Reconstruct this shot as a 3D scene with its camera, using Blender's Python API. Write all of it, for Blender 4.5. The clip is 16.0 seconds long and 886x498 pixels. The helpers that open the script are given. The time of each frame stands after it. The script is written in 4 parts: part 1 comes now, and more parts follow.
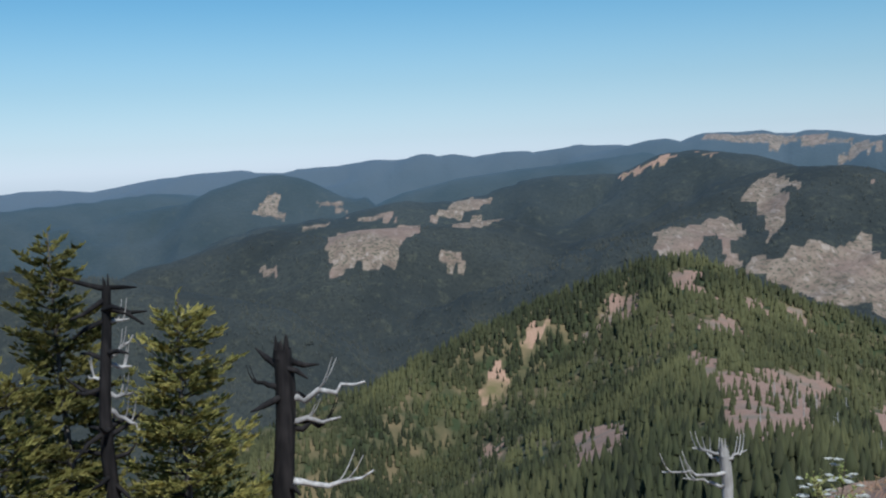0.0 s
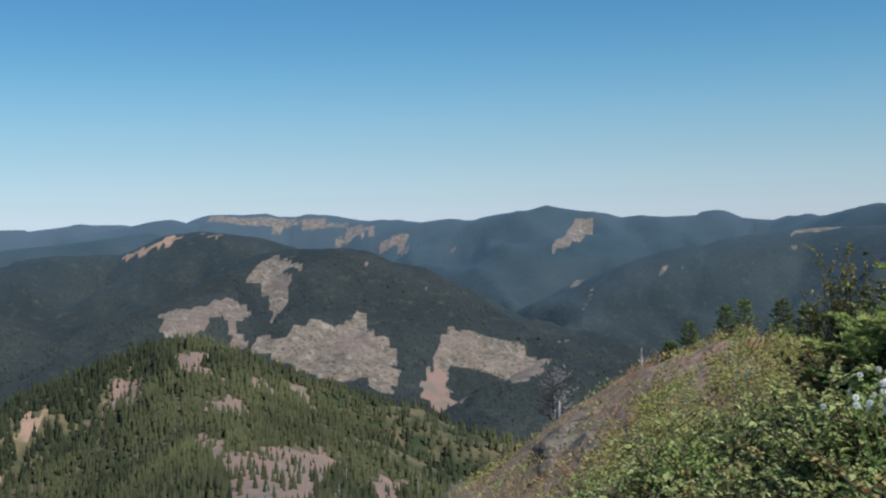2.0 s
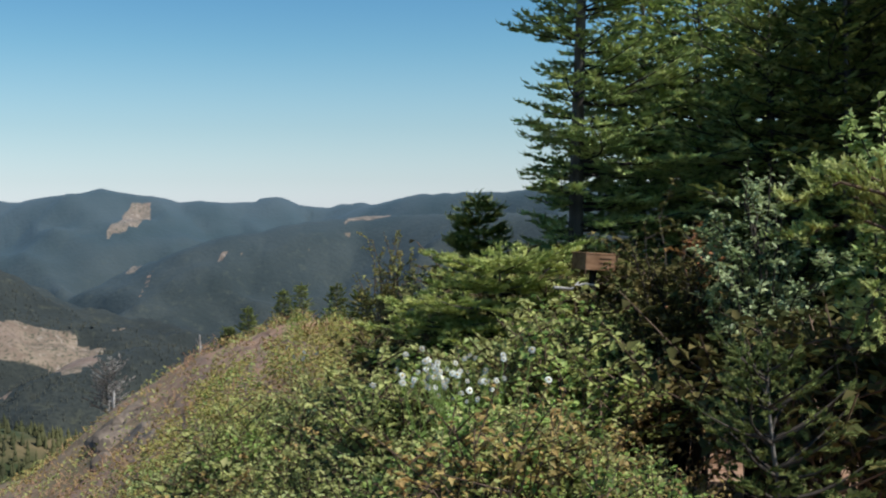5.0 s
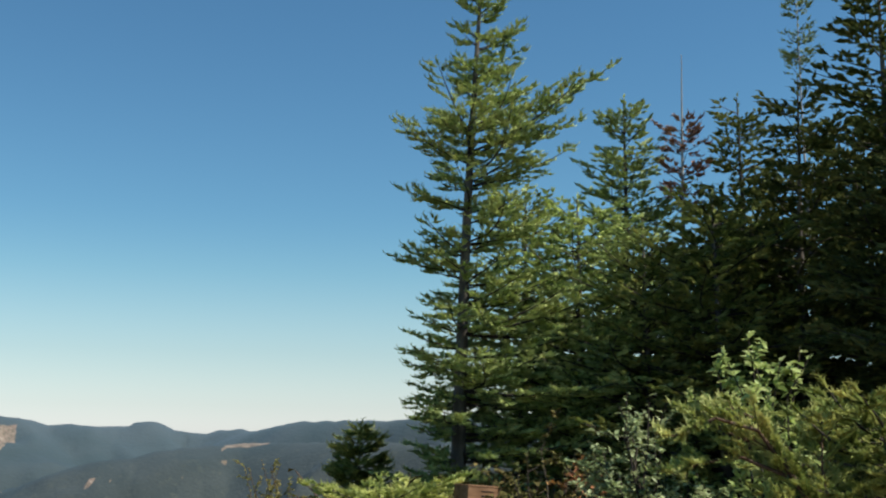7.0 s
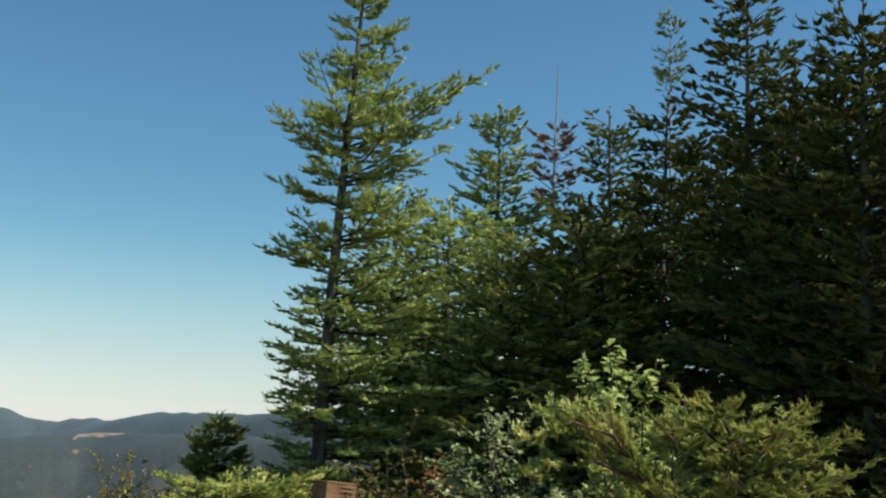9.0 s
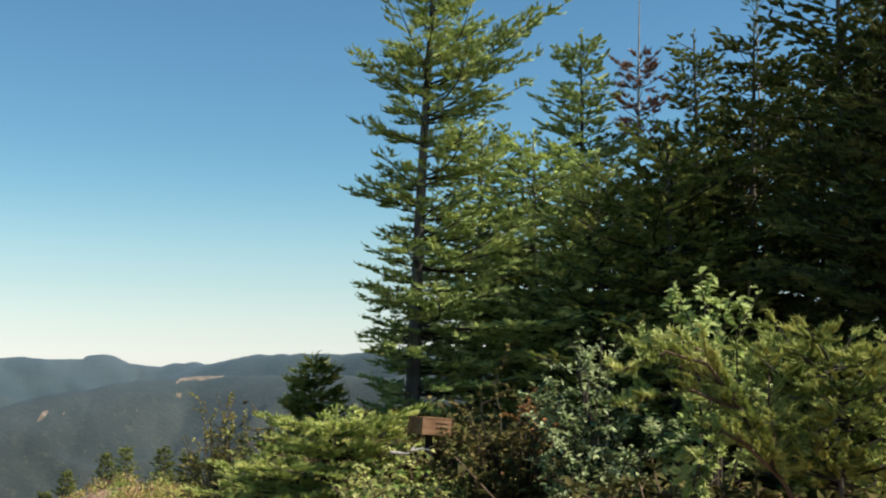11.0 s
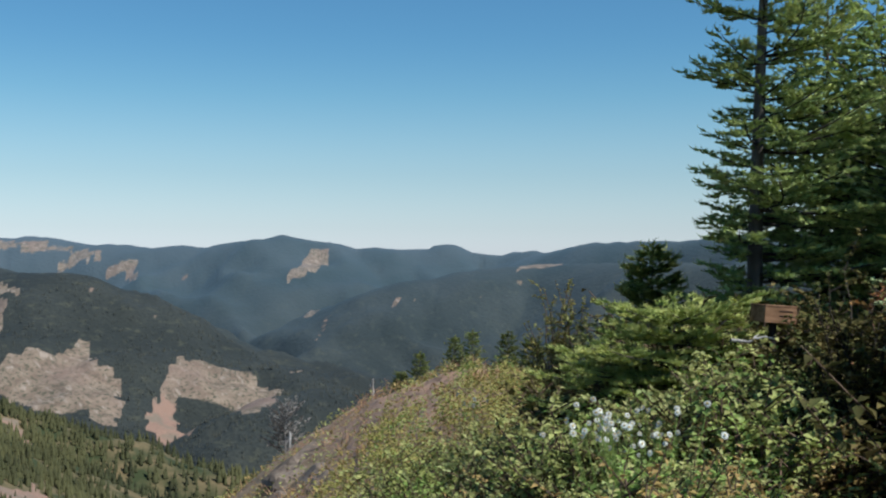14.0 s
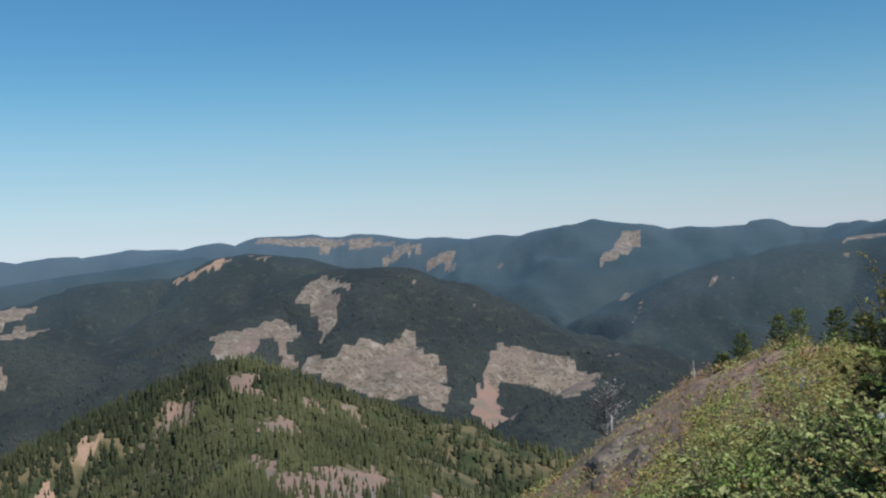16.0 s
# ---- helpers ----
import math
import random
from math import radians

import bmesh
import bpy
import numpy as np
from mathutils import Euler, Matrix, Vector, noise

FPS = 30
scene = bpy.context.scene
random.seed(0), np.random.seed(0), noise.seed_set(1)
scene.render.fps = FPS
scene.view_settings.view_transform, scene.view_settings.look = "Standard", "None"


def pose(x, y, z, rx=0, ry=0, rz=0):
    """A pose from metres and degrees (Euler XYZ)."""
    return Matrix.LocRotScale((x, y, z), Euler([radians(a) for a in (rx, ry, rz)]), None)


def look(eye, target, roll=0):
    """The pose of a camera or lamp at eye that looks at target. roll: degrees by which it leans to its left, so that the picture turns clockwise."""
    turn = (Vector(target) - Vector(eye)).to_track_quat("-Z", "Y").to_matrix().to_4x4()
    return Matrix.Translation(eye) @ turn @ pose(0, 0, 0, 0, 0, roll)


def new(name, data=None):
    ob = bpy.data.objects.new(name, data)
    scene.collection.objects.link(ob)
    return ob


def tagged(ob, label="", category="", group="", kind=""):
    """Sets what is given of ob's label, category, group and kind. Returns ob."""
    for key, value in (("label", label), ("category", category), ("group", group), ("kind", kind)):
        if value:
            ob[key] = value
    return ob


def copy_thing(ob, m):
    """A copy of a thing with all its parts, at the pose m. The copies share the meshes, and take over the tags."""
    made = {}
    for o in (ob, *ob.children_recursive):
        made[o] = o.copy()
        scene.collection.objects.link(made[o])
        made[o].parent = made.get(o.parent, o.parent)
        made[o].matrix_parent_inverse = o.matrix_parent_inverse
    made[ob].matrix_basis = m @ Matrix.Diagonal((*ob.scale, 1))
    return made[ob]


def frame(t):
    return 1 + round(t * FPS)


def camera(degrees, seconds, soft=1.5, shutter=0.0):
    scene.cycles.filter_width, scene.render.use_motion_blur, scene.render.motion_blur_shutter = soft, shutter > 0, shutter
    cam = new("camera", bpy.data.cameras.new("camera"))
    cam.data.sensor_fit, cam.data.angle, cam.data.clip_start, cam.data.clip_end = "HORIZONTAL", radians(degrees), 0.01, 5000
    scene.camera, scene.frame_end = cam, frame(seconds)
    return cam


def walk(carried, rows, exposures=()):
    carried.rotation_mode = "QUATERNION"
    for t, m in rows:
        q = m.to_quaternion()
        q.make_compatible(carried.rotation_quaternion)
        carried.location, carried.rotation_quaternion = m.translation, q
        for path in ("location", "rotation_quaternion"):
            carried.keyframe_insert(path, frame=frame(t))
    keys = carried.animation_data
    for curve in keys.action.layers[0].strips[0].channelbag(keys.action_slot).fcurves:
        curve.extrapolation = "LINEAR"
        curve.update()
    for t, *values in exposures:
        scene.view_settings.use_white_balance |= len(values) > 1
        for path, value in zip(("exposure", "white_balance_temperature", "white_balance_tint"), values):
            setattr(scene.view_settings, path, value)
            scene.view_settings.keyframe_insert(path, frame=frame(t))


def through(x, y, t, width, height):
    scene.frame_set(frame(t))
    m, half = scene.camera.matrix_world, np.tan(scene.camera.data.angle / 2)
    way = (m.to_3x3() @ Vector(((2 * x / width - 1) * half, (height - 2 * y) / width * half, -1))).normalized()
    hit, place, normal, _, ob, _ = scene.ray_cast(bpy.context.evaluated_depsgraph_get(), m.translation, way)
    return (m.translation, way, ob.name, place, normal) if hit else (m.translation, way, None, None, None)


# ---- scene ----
# camera: standing on a summit, turning on the spot
cam = camera(43.64, 16.0, soft=2.2)
TURNS = """0 -0.19 -4.6 2.39
0.5 -8.22 -4.01 1.7
1 -14.5 -2.92 0.67
1.5 -19.48 -2.05 1.01
2 -25.34 -1.24 1.48
2.5 -29.2 -1.48 1.69
3 -32.7 -2.29 2.07
3.5 -37.82 -3.24 2.44
4 -42.74 -3.9 2.33
4.2 -44.14 -4.12 2.4
6.3 -52.84 3.29 -1.13
6.5 -52.86 4.99 -0.37
7 -53.9 9.46 -0.67
7.5 -56.15 10.22 -2.31
8 -58.81 10.57 -2.95
8.2 -60.14 10.34 -3.34
10.3 -59.53 7.96 -1.32
10.5 -58.52 7.45 -1.22
11 -56.22 6.09 -0.72
11.5 -53.97 4.99 -0.14
12 -51.48 3.8 0.11
12.5 -48.55 2.8 0.62
13 -45.39 1.29 0.62
13.5 -42.21 0.67 0.22
14 -38.96 0.17 -0.16
14.5 -35.88 -0.11 -0.34
15 -32.97 -0.5 -0.23
15.5 -29.3 -0.46 1.16
16 -22.93 -0.28 2.96"""  # seconds, yaw, pitch, roll
PATH = []
for line in TURNS.splitlines():
    t, yaw, pitch, roll = map(float, line.split())
    PATH.append((t, pose(0, 0, 1.6, 90 + pitch, roll, yaw)))
walk(cam, PATH, exposures=[(0.0, 0.07, 5400, 8), (1.5, 0.05, 5450, 8), (3.5, 0.09, 5600, 8), (6.5, 0.52, 6450, 8), (8.0, 0.45, 6700, 8), (10.5, 0.72, 6850, 8), (11.0, 0.69, 6850, 8), (12.5, 0.55, 6500, 8), (14.5, 0.17, 5700, 8), (16.0, 0.07, 5600, 8)])

# ---- sky and sun ----
SUN_BEARING, SUN_HEIGHT = -160.0, 52.0   # bearing to the left of straight ahead
world = bpy.data.worlds.new("sky")
scene.world = world
world.use_nodes = True
sky = world.node_tree.nodes.new("ShaderNodeTexSky")
sky.sky_type, sky.sun_disc = "NISHITA", False
sky.sun_elevation, sky.sun_rotation = radians(SUN_HEIGHT), radians(-SUN_BEARING)
sky.altitude, sky.air_density, sky.dust_density, sky.ozone_density = 600, 1.1, 0.2, 1.5
back = world.node_tree.nodes["Background"]
back.inputs["Strength"].default_value = 0.075
# towards the skyline the air is paler
way = world.node_tree.nodes.new("ShaderNodeTexCoord")
axes = world.node_tree.nodes.new("ShaderNodeSeparateXYZ")
world.node_tree.links.new(way.outputs["Generated"], axes.inputs["Vector"])
rise = world.node_tree.nodes.new("ShaderNodeMapRange")
rise.interpolation_type = "SMOOTHSTEP"
for key, value in (("From Min", -0.02), ("From Max", 0.20), ("To Min", 0.38), ("To Max", 1.14)):
    rise.inputs[key].default_value = value
world.node_tree.links.new(axes.outputs["Z"], rise.inputs["Value"])
pale = world.node_tree.nodes.new("ShaderNodeHueSaturation")
world.node_tree.links.new(rise.outputs["Result"], pale.inputs["Saturation"])
world.node_tree.links.new(sky.outputs["Color"], pale.inputs["Color"])
clear = world.node_tree.nodes.new("ShaderNodeMix")
clear.data_type, clear.blend_type = "RGBA", "MULTIPLY"
clear.inputs[0].default_value = 1.0
hue = world.node_tree.nodes.new("ShaderNodeMix")
hue.data_type = "RGBA"
hue.inputs[6].default_value, hue.inputs[7].default_value = (0.90, 0.97, 1.07, 1), (0.72, 1.0, 1.04, 1)
level = world.node_tree.nodes.new("ShaderNodeMapRange")
level.inputs["From Max"].default_value = 0.14
world.node_tree.links.new(axes.outputs["Z"], level.inputs["Value"])
world.node_tree.links.new(level.outputs["Result"], hue.inputs[0])
world.node_tree.links.new(hue.outputs[2], clear.inputs[7])
world.node_tree.links.new(pale.outputs["Color"], clear.inputs[6])
world.node_tree.links.new(clear.outputs[2], back.inputs["Color"])
lamp = bpy.data.lights.new("sun", "SUN")
lamp.energy, lamp.angle, lamp.color = 4.6, radians(0.53), (1.0, 0.93, 0.82)
sun = new("sun", lamp)
sb, sh = radians(SUN_BEARING), radians(SUN_HEIGHT)
sun.matrix_world = look((-math.sin(sb) * math.cos(sh) * 50, math.cos(sb) * math.cos(sh) * 50, math.sin(sh) * 50), (0, 0, 0))
scene.view_settings.exposure = 0.0


# ---- materials ----
def material(name, rough=0.8, specular=0.3):
    m = bpy.data.materials.new(name)
    m.use_nodes = True
    bsdf = m.node_tree.nodes["Principled BSDF"]
    bsdf.inputs["Roughness"].default_value = rough
    bsdf.inputs["Specular IOR Level"].default_value = specular
    return m, m.node_tree, bsdf


def node(tree, kind, **values):
    n = tree.nodes.new(kind)
    for key, value in values.items():
        n.inputs[key.replace("_", " ")].default_value = value
    return n


def blend(tree, fac, a, b, mode="MIX"):
    """Mix of two colours, each a socket or a triple."""
    n = tree.nodes.new("ShaderNodeMix")
    n.data_type, n.blend_type = "RGBA", mode
    for socket, v in ((n.inputs[0], fac), (n.inputs[6], a), (n.inputs[7], b)):
        if isinstance(v, bpy.types.NodeSocket):
            tree.links.new(v, socket)
        else:
            socket.default_value = (*v, 1) if isinstance(v, tuple) else v
    return n.outputs[2]


def ramp(tree, source, lo, hi):
    n = tree.nodes.new("ShaderNodeMapRange")
    n.inputs["From Min"].default_value, n.inputs["From Max"].default_value = lo, hi
    tree.links.new(source, n.inputs["Value"])
    return n.outputs["Result"]


def noise_of(tree, scale, detail=4.0, coords="Object", stretch=None):
    co = tree.nodes.new("ShaderNodeTexCoord").outputs[coords]
    if stretch:
        mapping = tree.nodes.new("ShaderNodeMapping")
        mapping.inputs["Scale"].default_value = stretch
        tree.links.new(co, mapping.inputs["Vector"])
        co = mapping.outputs["Vector"]
    n = node(tree, "ShaderNodeTexNoise", Scale=scale, Detail=detail)
    tree.links.new(co, n.inputs["Vector"])
    return n.outputs["Fac"]


def bump(tree, bsdf, source, strength, distance):
    b = node(tree, "ShaderNodeBump", Strength=strength, Distance=distance)
    tree.links.new(source, b.inputs["Height"])
    tree.links.new(b.outputs["Normal"], bsdf.inputs["Normal"])


def leafy(name, dark, light, tip, through=0.25, rough=0.6, patch=1.5, bloom=0.0, gloss=0.2):
    """Foliage: varies leaf by leaf and plant by plant, and lets some light through."""
    m, tree, bsdf = material(name, rough, gloss)
    # bloom is a bluish sheen that imitates haze on far trees
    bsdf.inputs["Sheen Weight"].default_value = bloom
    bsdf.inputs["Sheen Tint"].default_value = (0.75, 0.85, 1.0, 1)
    geo = tree.nodes.new("ShaderNodeNewGeometry")
    info = tree.nodes.new("ShaderNodeObjectInfo")
    c = blend(tree, ramp(tree, geo.outputs["Random Per Island"], 0.05, 0.9), dark, light)
    c = blend(tree, ramp(tree, noise_of(tree, patch, 3), 0.42, 0.68), c, tip)
    shade = tree.nodes.new("ShaderNodeHueSaturation")
    tree.links.new(c, shade.inputs["Color"])
    tree.links.new(ramp_out(tree, info.outputs["Random"], 0.65, 1.3), shade.inputs["Value"])
    c = shade.outputs["Color"]
    tree.links.new(c, bsdf.inputs["Base Color"])
    lucent = tree.nodes.new("ShaderNodeBsdfTranslucent")
    tree.links.new(c, lucent.inputs["Color"])
    mix = node(tree, "ShaderNodeMixShader", Fac=through)
    tree.links.new(bsdf.outputs[0], mix.inputs[1])
    tree.links.new(lucent.outputs[0], mix.inputs[2])
    tree.links.new(mix.outputs[0], tree.nodes["Material Output"].inputs["Surface"])
    return m


def ramp_out(tree, source, lo, hi):
    n = tree.nodes.new("ShaderNodeMapRange")
    n.inputs["To Min"].default_value, n.inputs["To Max"].default_value = lo, hi
    tree.links.new(source, n.inputs["Value"])
    return n.outputs["Result"]


def woody(name, dark, light, scale=14.0, rough=0.85, depth=0.01, stretch=(1, 1, 0.15)):
    m, tree, bsdf = material(name, rough, 0.2)
    grain = noise_of(tree, scale, 6, "Object", stretch)
    c = blend(tree, ramp(tree, grain, 0.35, 0.65), dark, light)
    c = blend(tree, ramp(tree, noise_of(tree, scale * 0.12, 3), 0.4, 0.7), c, tuple(0.6 * v for v in dark))
    tree.links.new(c, bsdf.inputs["Base Color"])
    bump(tree, bsdf, grain, 0.7, depth)
    return m


def ground_material():
    """Land cover from the sheet's own 'cover' map: r clear-cut, g dry grass, b bare reddish rock, alpha range for the
    painted haze.
    """
    m, tree, bsdf = material("ground_cover", 0.95, 0.1)
    # bluish sheen that imitates haze on far land
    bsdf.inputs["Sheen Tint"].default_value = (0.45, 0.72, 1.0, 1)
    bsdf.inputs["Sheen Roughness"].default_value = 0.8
    cover = tree.nodes.new("ShaderNodeVertexColor")
    cover.layer_name = "cover"
    parts = tree.nodes.new("ShaderNodeSeparateColor")
    tree.links.new(cover.outputs["Color"], parts.inputs["Color"])
    big, mid, fine = noise_of(tree, 0.006, 5), noise_of(tree, 0.045, 5), noise_of(tree, 1.6, 6)
    speck, ragged = noise_of(tree, 0.16, 3), noise_of(tree, 0.05, 6)
    c = blend(tree, ramp(tree, big, 0.35, 0.65), (0.027, 0.030, 0.026), (0.044, 0.047, 0.039))
    c = blend(tree, ramp(tree, mid, 0.56, 0.72), c, (0.062, 0.063, 0.044))
    c = blend(tree, ramp(tree, speck, 0.45, 0.7), c, (0.023, 0.026, 0.023))
    # painted haze: the sheen grows with range
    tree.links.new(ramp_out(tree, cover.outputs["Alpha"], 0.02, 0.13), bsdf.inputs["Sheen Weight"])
    # haze painted into the base colour too: bluer, then paler, with range
    haze_tint = blend(tree, ramp(tree, big, 0.35, 0.65), (0.037, 0.055, 0.059), (0.051, 0.068, 0.073))
    c = blend(tree, ramp(tree, cover.outputs["Alpha"], 0.1, 0.75), c, haze_tint)
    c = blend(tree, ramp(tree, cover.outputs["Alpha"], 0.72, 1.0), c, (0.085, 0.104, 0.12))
    under = blend(tree, ramp(tree, mid, 0.4, 0.62), (0.040, 0.050, 0.020), (0.15, 0.115, 0.058))
    c = blend(tree, ramp(tree, cover.outputs["Alpha"], 0.0, 0.03), under, c)
    slash = blend(tree, ramp(tree, mid, 0.35, 0.65), (0.15, 0.11, 0.08), (0.24, 0.185, 0.135))
    slash = blend(tree, ramp(tree, speck, 0.50, 0.66), slash, (0.075, 0.072, 0.046))
    slash = blend(tree, ramp(tree, noise_of(tree, 0.09, 4, "Object", (1.0, 0.25, 1.0)), 0.56, 0.70), slash, (0.29, 0.235, 0.185))
    slash = blend(tree, ramp(tree, big, 0.5, 0.75), slash, (0.20, 0.135, 0.105))
    grass = blend(tree, ramp(tree, fine, 0.35, 0.65), (0.28, 0.168, 0.108), (0.41, 0.265, 0.18))
    grass = blend(tree, ramp(tree, mid, 0.5, 0.7), grass, (0.14, 0.12, 0.05))
    rock = blend(tree, ramp(tree, fine, 0.35, 0.65), (0.20, 0.120, 0.086), (0.31, 0.205, 0.15))
    rock = blend(tree, ramp(tree, mid, 0.5, 0.68), rock, (0.19, 0.15, 0.11))
    for channel, skin in (("Red", slash), ("Green", grass), ("Blue", rock)):
        rag = tree.nodes.new("ShaderNodeMath")
        rag.operation = "MULTIPLY_ADD"
        tree.links.new(ragged, rag.inputs[0])
        rag.inputs[1].default_value = 0.75
        tree.links.new(parts.outputs[channel], rag.inputs[2])
        c = blend(tree, ramp(tree, rag.outputs[0], 0.74, 0.92), c, skin)
    tree.links.new(c, bsdf.inputs["Base Color"])
    canopy = node(tree, "ShaderNodeBump", Strength=0.45, Distance=5.0)
    tree.links.new(noise_of(tree, 0.085, 2), canopy.inputs["Height"])
    soil = node(tree, "ShaderNodeBump", Strength=0.5, Distance=0.08)
    tree.links.new(fine, soil.inputs["Height"])
    either = tree.nodes.new("ShaderNodeMix")
    either.data_type = "VECTOR"
    tree.links.new(ramp(tree, cover.outputs["Alpha"], 0.0, 0.03), either.inputs[0])
    tree.links.new(soil.outputs["Normal"], either.inputs[4])
    tree.links.new(canopy.outputs["Normal"], either.inputs[5])
    tree.links.new(either.outputs[1], bsdf.inputs["Normal"])
    return m


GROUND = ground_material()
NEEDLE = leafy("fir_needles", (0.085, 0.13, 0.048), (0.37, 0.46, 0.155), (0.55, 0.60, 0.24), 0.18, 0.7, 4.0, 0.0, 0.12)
# fir needles with the shade of the stand put into their colour
NEEDLE_SHADED = leafy("shade_toned_fir_needles", (0.025, 0.04, 0.014), (0.13, 0.165, 0.05), (0.22, 0.235, 0.08), 0.18, 0.75, 4.0, 0.0, 0.1)
NEEDLE_GOLD = leafy("golden_fir_needles", (0.06, 0.065, 0.02), (0.24, 0.225, 0.06), (0.38, 0.33, 0.10), 0.25, 0.7, 4.0, 0.0, 0.12)
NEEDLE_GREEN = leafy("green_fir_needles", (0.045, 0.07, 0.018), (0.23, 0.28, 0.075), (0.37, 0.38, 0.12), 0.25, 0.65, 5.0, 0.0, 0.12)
NEEDLE_YOUNG = leafy("young_fir_needles", (0.18, 0.235, 0.06), (0.46, 0.53, 0.14), (0.62, 0.63, 0.22), 0.2, 0.6, 6.0)
NEEDLE_RED = leafy("dead_needles", (0.16, 0.07, 0.05), (0.30, 0.15, 0.10), (0.24, 0.15, 0.10), 0.1)
WOODS = leafy("conifer_woods", (0.022, 0.025, 0.012), (0.050, 0.056, 0.023), (0.110, 0.108, 0.043), 0.1, 0.8, 0.012)
# haze painted onto the distant woods by a bluish sheen
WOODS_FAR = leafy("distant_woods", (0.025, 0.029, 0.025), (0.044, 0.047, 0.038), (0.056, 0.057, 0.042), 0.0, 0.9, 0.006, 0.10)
LEAF = leafy("shrub_leaves", (0.21, 0.245, 0.07), (0.42, 0.45, 0.145), (0.50, 0.48, 0.20), 0.36, 0.6, 3.0)
LEAF_SAGE = leafy("sage_leaves", (0.17, 0.21, 0.07), (0.36, 0.42, 0.16), (0.46, 0.48, 0.21), 0.36, 0.6, 3.0)
LEAF_OLIVE = leafy("olive_leaves", (0.11, 0.12, 0.03), (0.34, 0.34, 0.09), (0.42, 0.34, 0.11), 0.28, 0.5, 4.0)
LEAF_RED = leafy("red_leaves", (0.16, 0.06, 0.035), (0.40, 0.15, 0.085), (0.36, 0.22, 0.08), 0.25, 0.5, 4.0)
LEAF_GREEN = leafy("green_leaves", (0.09, 0.16, 0.035), (0.28, 0.40, 0.10), (0.38, 0.46, 0.14), 0.38, 0.5, 4.0)
# leaves with shade put into their colour, for the hollows under the trees
LEAF_SHADED = leafy("shade_toned_leaves", (0.03, 0.038, 0.014), (0.10, 0.105, 0.035), (0.17, 0.13, 0.05), 0.15, 0.8, 4.0, 0.0, 0.06)
LEAF_GREY = leafy("willow_leaves", (0.07, 0.105, 0.045), (0.29, 0.36, 0.16), (0.47, 0.52, 0.29), 0.28, 0.4, 5.0)
LEAF_PALE = leafy("sapling_leaves", (0.14, 0.20, 0.06), (0.38, 0.46, 0.16), (0.50, 0.56, 0.25), 0.35, 0.4, 5.0)
LEAF_RUST = leafy("rusty_leaves", (0.16, 0.14, 0.04), (0.40, 0.31, 0.10), (0.40, 0.25, 0.10), 0.22, 0.55, 4.0)
GRASS = leafy("dry_grass", (0.28, 0.16, 0.09), (0.48, 0.31, 0.17), (0.40, 0.21, 0.13), 0.3, 0.7, 1.0)
PETAL = leafy("white_petals", (0.70, 0.70, 0.64), (0.80, 0.80, 0.76), (0.76, 0.75, 0.66), 0.2, 0.6)
YELLOW = leafy("yellow_petals", (0.55, 0.38, 0.05), (0.65, 0.48, 0.07), (0.6, 0.4, 0.06), 0.2, 0.6)
BARK = woody("fir_bark", (0.075, 0.062, 0.052), (0.20, 0.175, 0.15))
LIMB = woody("limb_bark", (0.025, 0.020, 0.016), (0.075, 0.062, 0.05))
CHAR = woody("charred_wood", (0.007, 0.006, 0.006), (0.030, 0.025, 0.023))
BLEACHED = woody("bleached_wood", (0.26, 0.24, 0.22), (0.56, 0.53, 0.49), 18, 0.8)
LIMB_GREY = woody("grey_twigs", (0.26, 0.235, 0.21), (0.44, 0.40, 0.36), 10)
STEM = woody("brown_stem", (0.07, 0.045, 0.03), (0.16, 0.11, 0.075), 30)
BOARD = woody("weathered_board", (0.20, 0.105, 0.055), (0.40, 0.24, 0.14), 22, 0.75, 0.004, (0.15, 1, 1))
SLOT = woody("dark_inlay", (0.02, 0.015, 0.012), (0.04, 0.03, 0.025))

STONE = woody("weathered_stone", (0.13, 0.10, 0.08), (0.25, 0.20, 0.155), 3.0, 0.9, 0.05, (1, 1, 1))

# ---- the lie of the land: crests as (bearing, range, angle of sight) from the summit ----
EYE = 1.6


def spot(b, r, e):
    """Bearing to the left in degrees, range in metres, angle of sight in degrees -> a point."""
    return (-r * math.sin(radians(b)), r * math.cos(radians(b)), EYE + r * math.tan(radians(e)))


def lattice(ix, iy, seed):
    h = (ix.astype(np.int64) * 374761393 + iy.astype(np.int64) * 668265263 + seed * 144665) & 0x7FFFFFFF
    h = ((h ^ (h >> 13)) * 1274126177) & 0x7FFFFFFF
    return ((h ^ (h >> 16)) & 0xFFFF) / 32767.5 - 1.0


def value_noise(x, y, seed=0):
    fx, fy = np.floor(x), np.floor(y)
    ix, iy = fx.astype(np.int64), fy.astype(np.int64)
    u, v = x - fx, y - fy
    u, v = u * u * u * (u * (u * 6 - 15) + 10), v * v * v * (v * (v * 6 - 15) + 10)
    a, b = lattice(ix, iy, seed), lattice(ix + 1, iy, seed)
    c, d = lattice(ix, iy + 1, seed), lattice(ix + 1, iy + 1, seed)
    return (a * (1 - u) + b * u) * (1 - v) + (c * (1 - u) + d * u) * v


def fbm(x, y, size, octaves=4, seed=0):
    total, amp = np.zeros_like(x), 1.0
    for k in range(octaves):
        total += amp * value_noise(x / size + 17.3 * k, y / size - 9.1 * k, seed + k)
        size, amp = size * 0.5, amp * 0.5
    return total


def gully(x, y, size, seed=0):
    """Sharp-crested noise, 0 on the rib, up to 1 in the gully."""
    return np.abs(value_noise(x / size, y / size, seed)) + 0.5 * np.abs(value_noise(x / size * 2.1 + 5, y / size * 2.1, seed + 3))


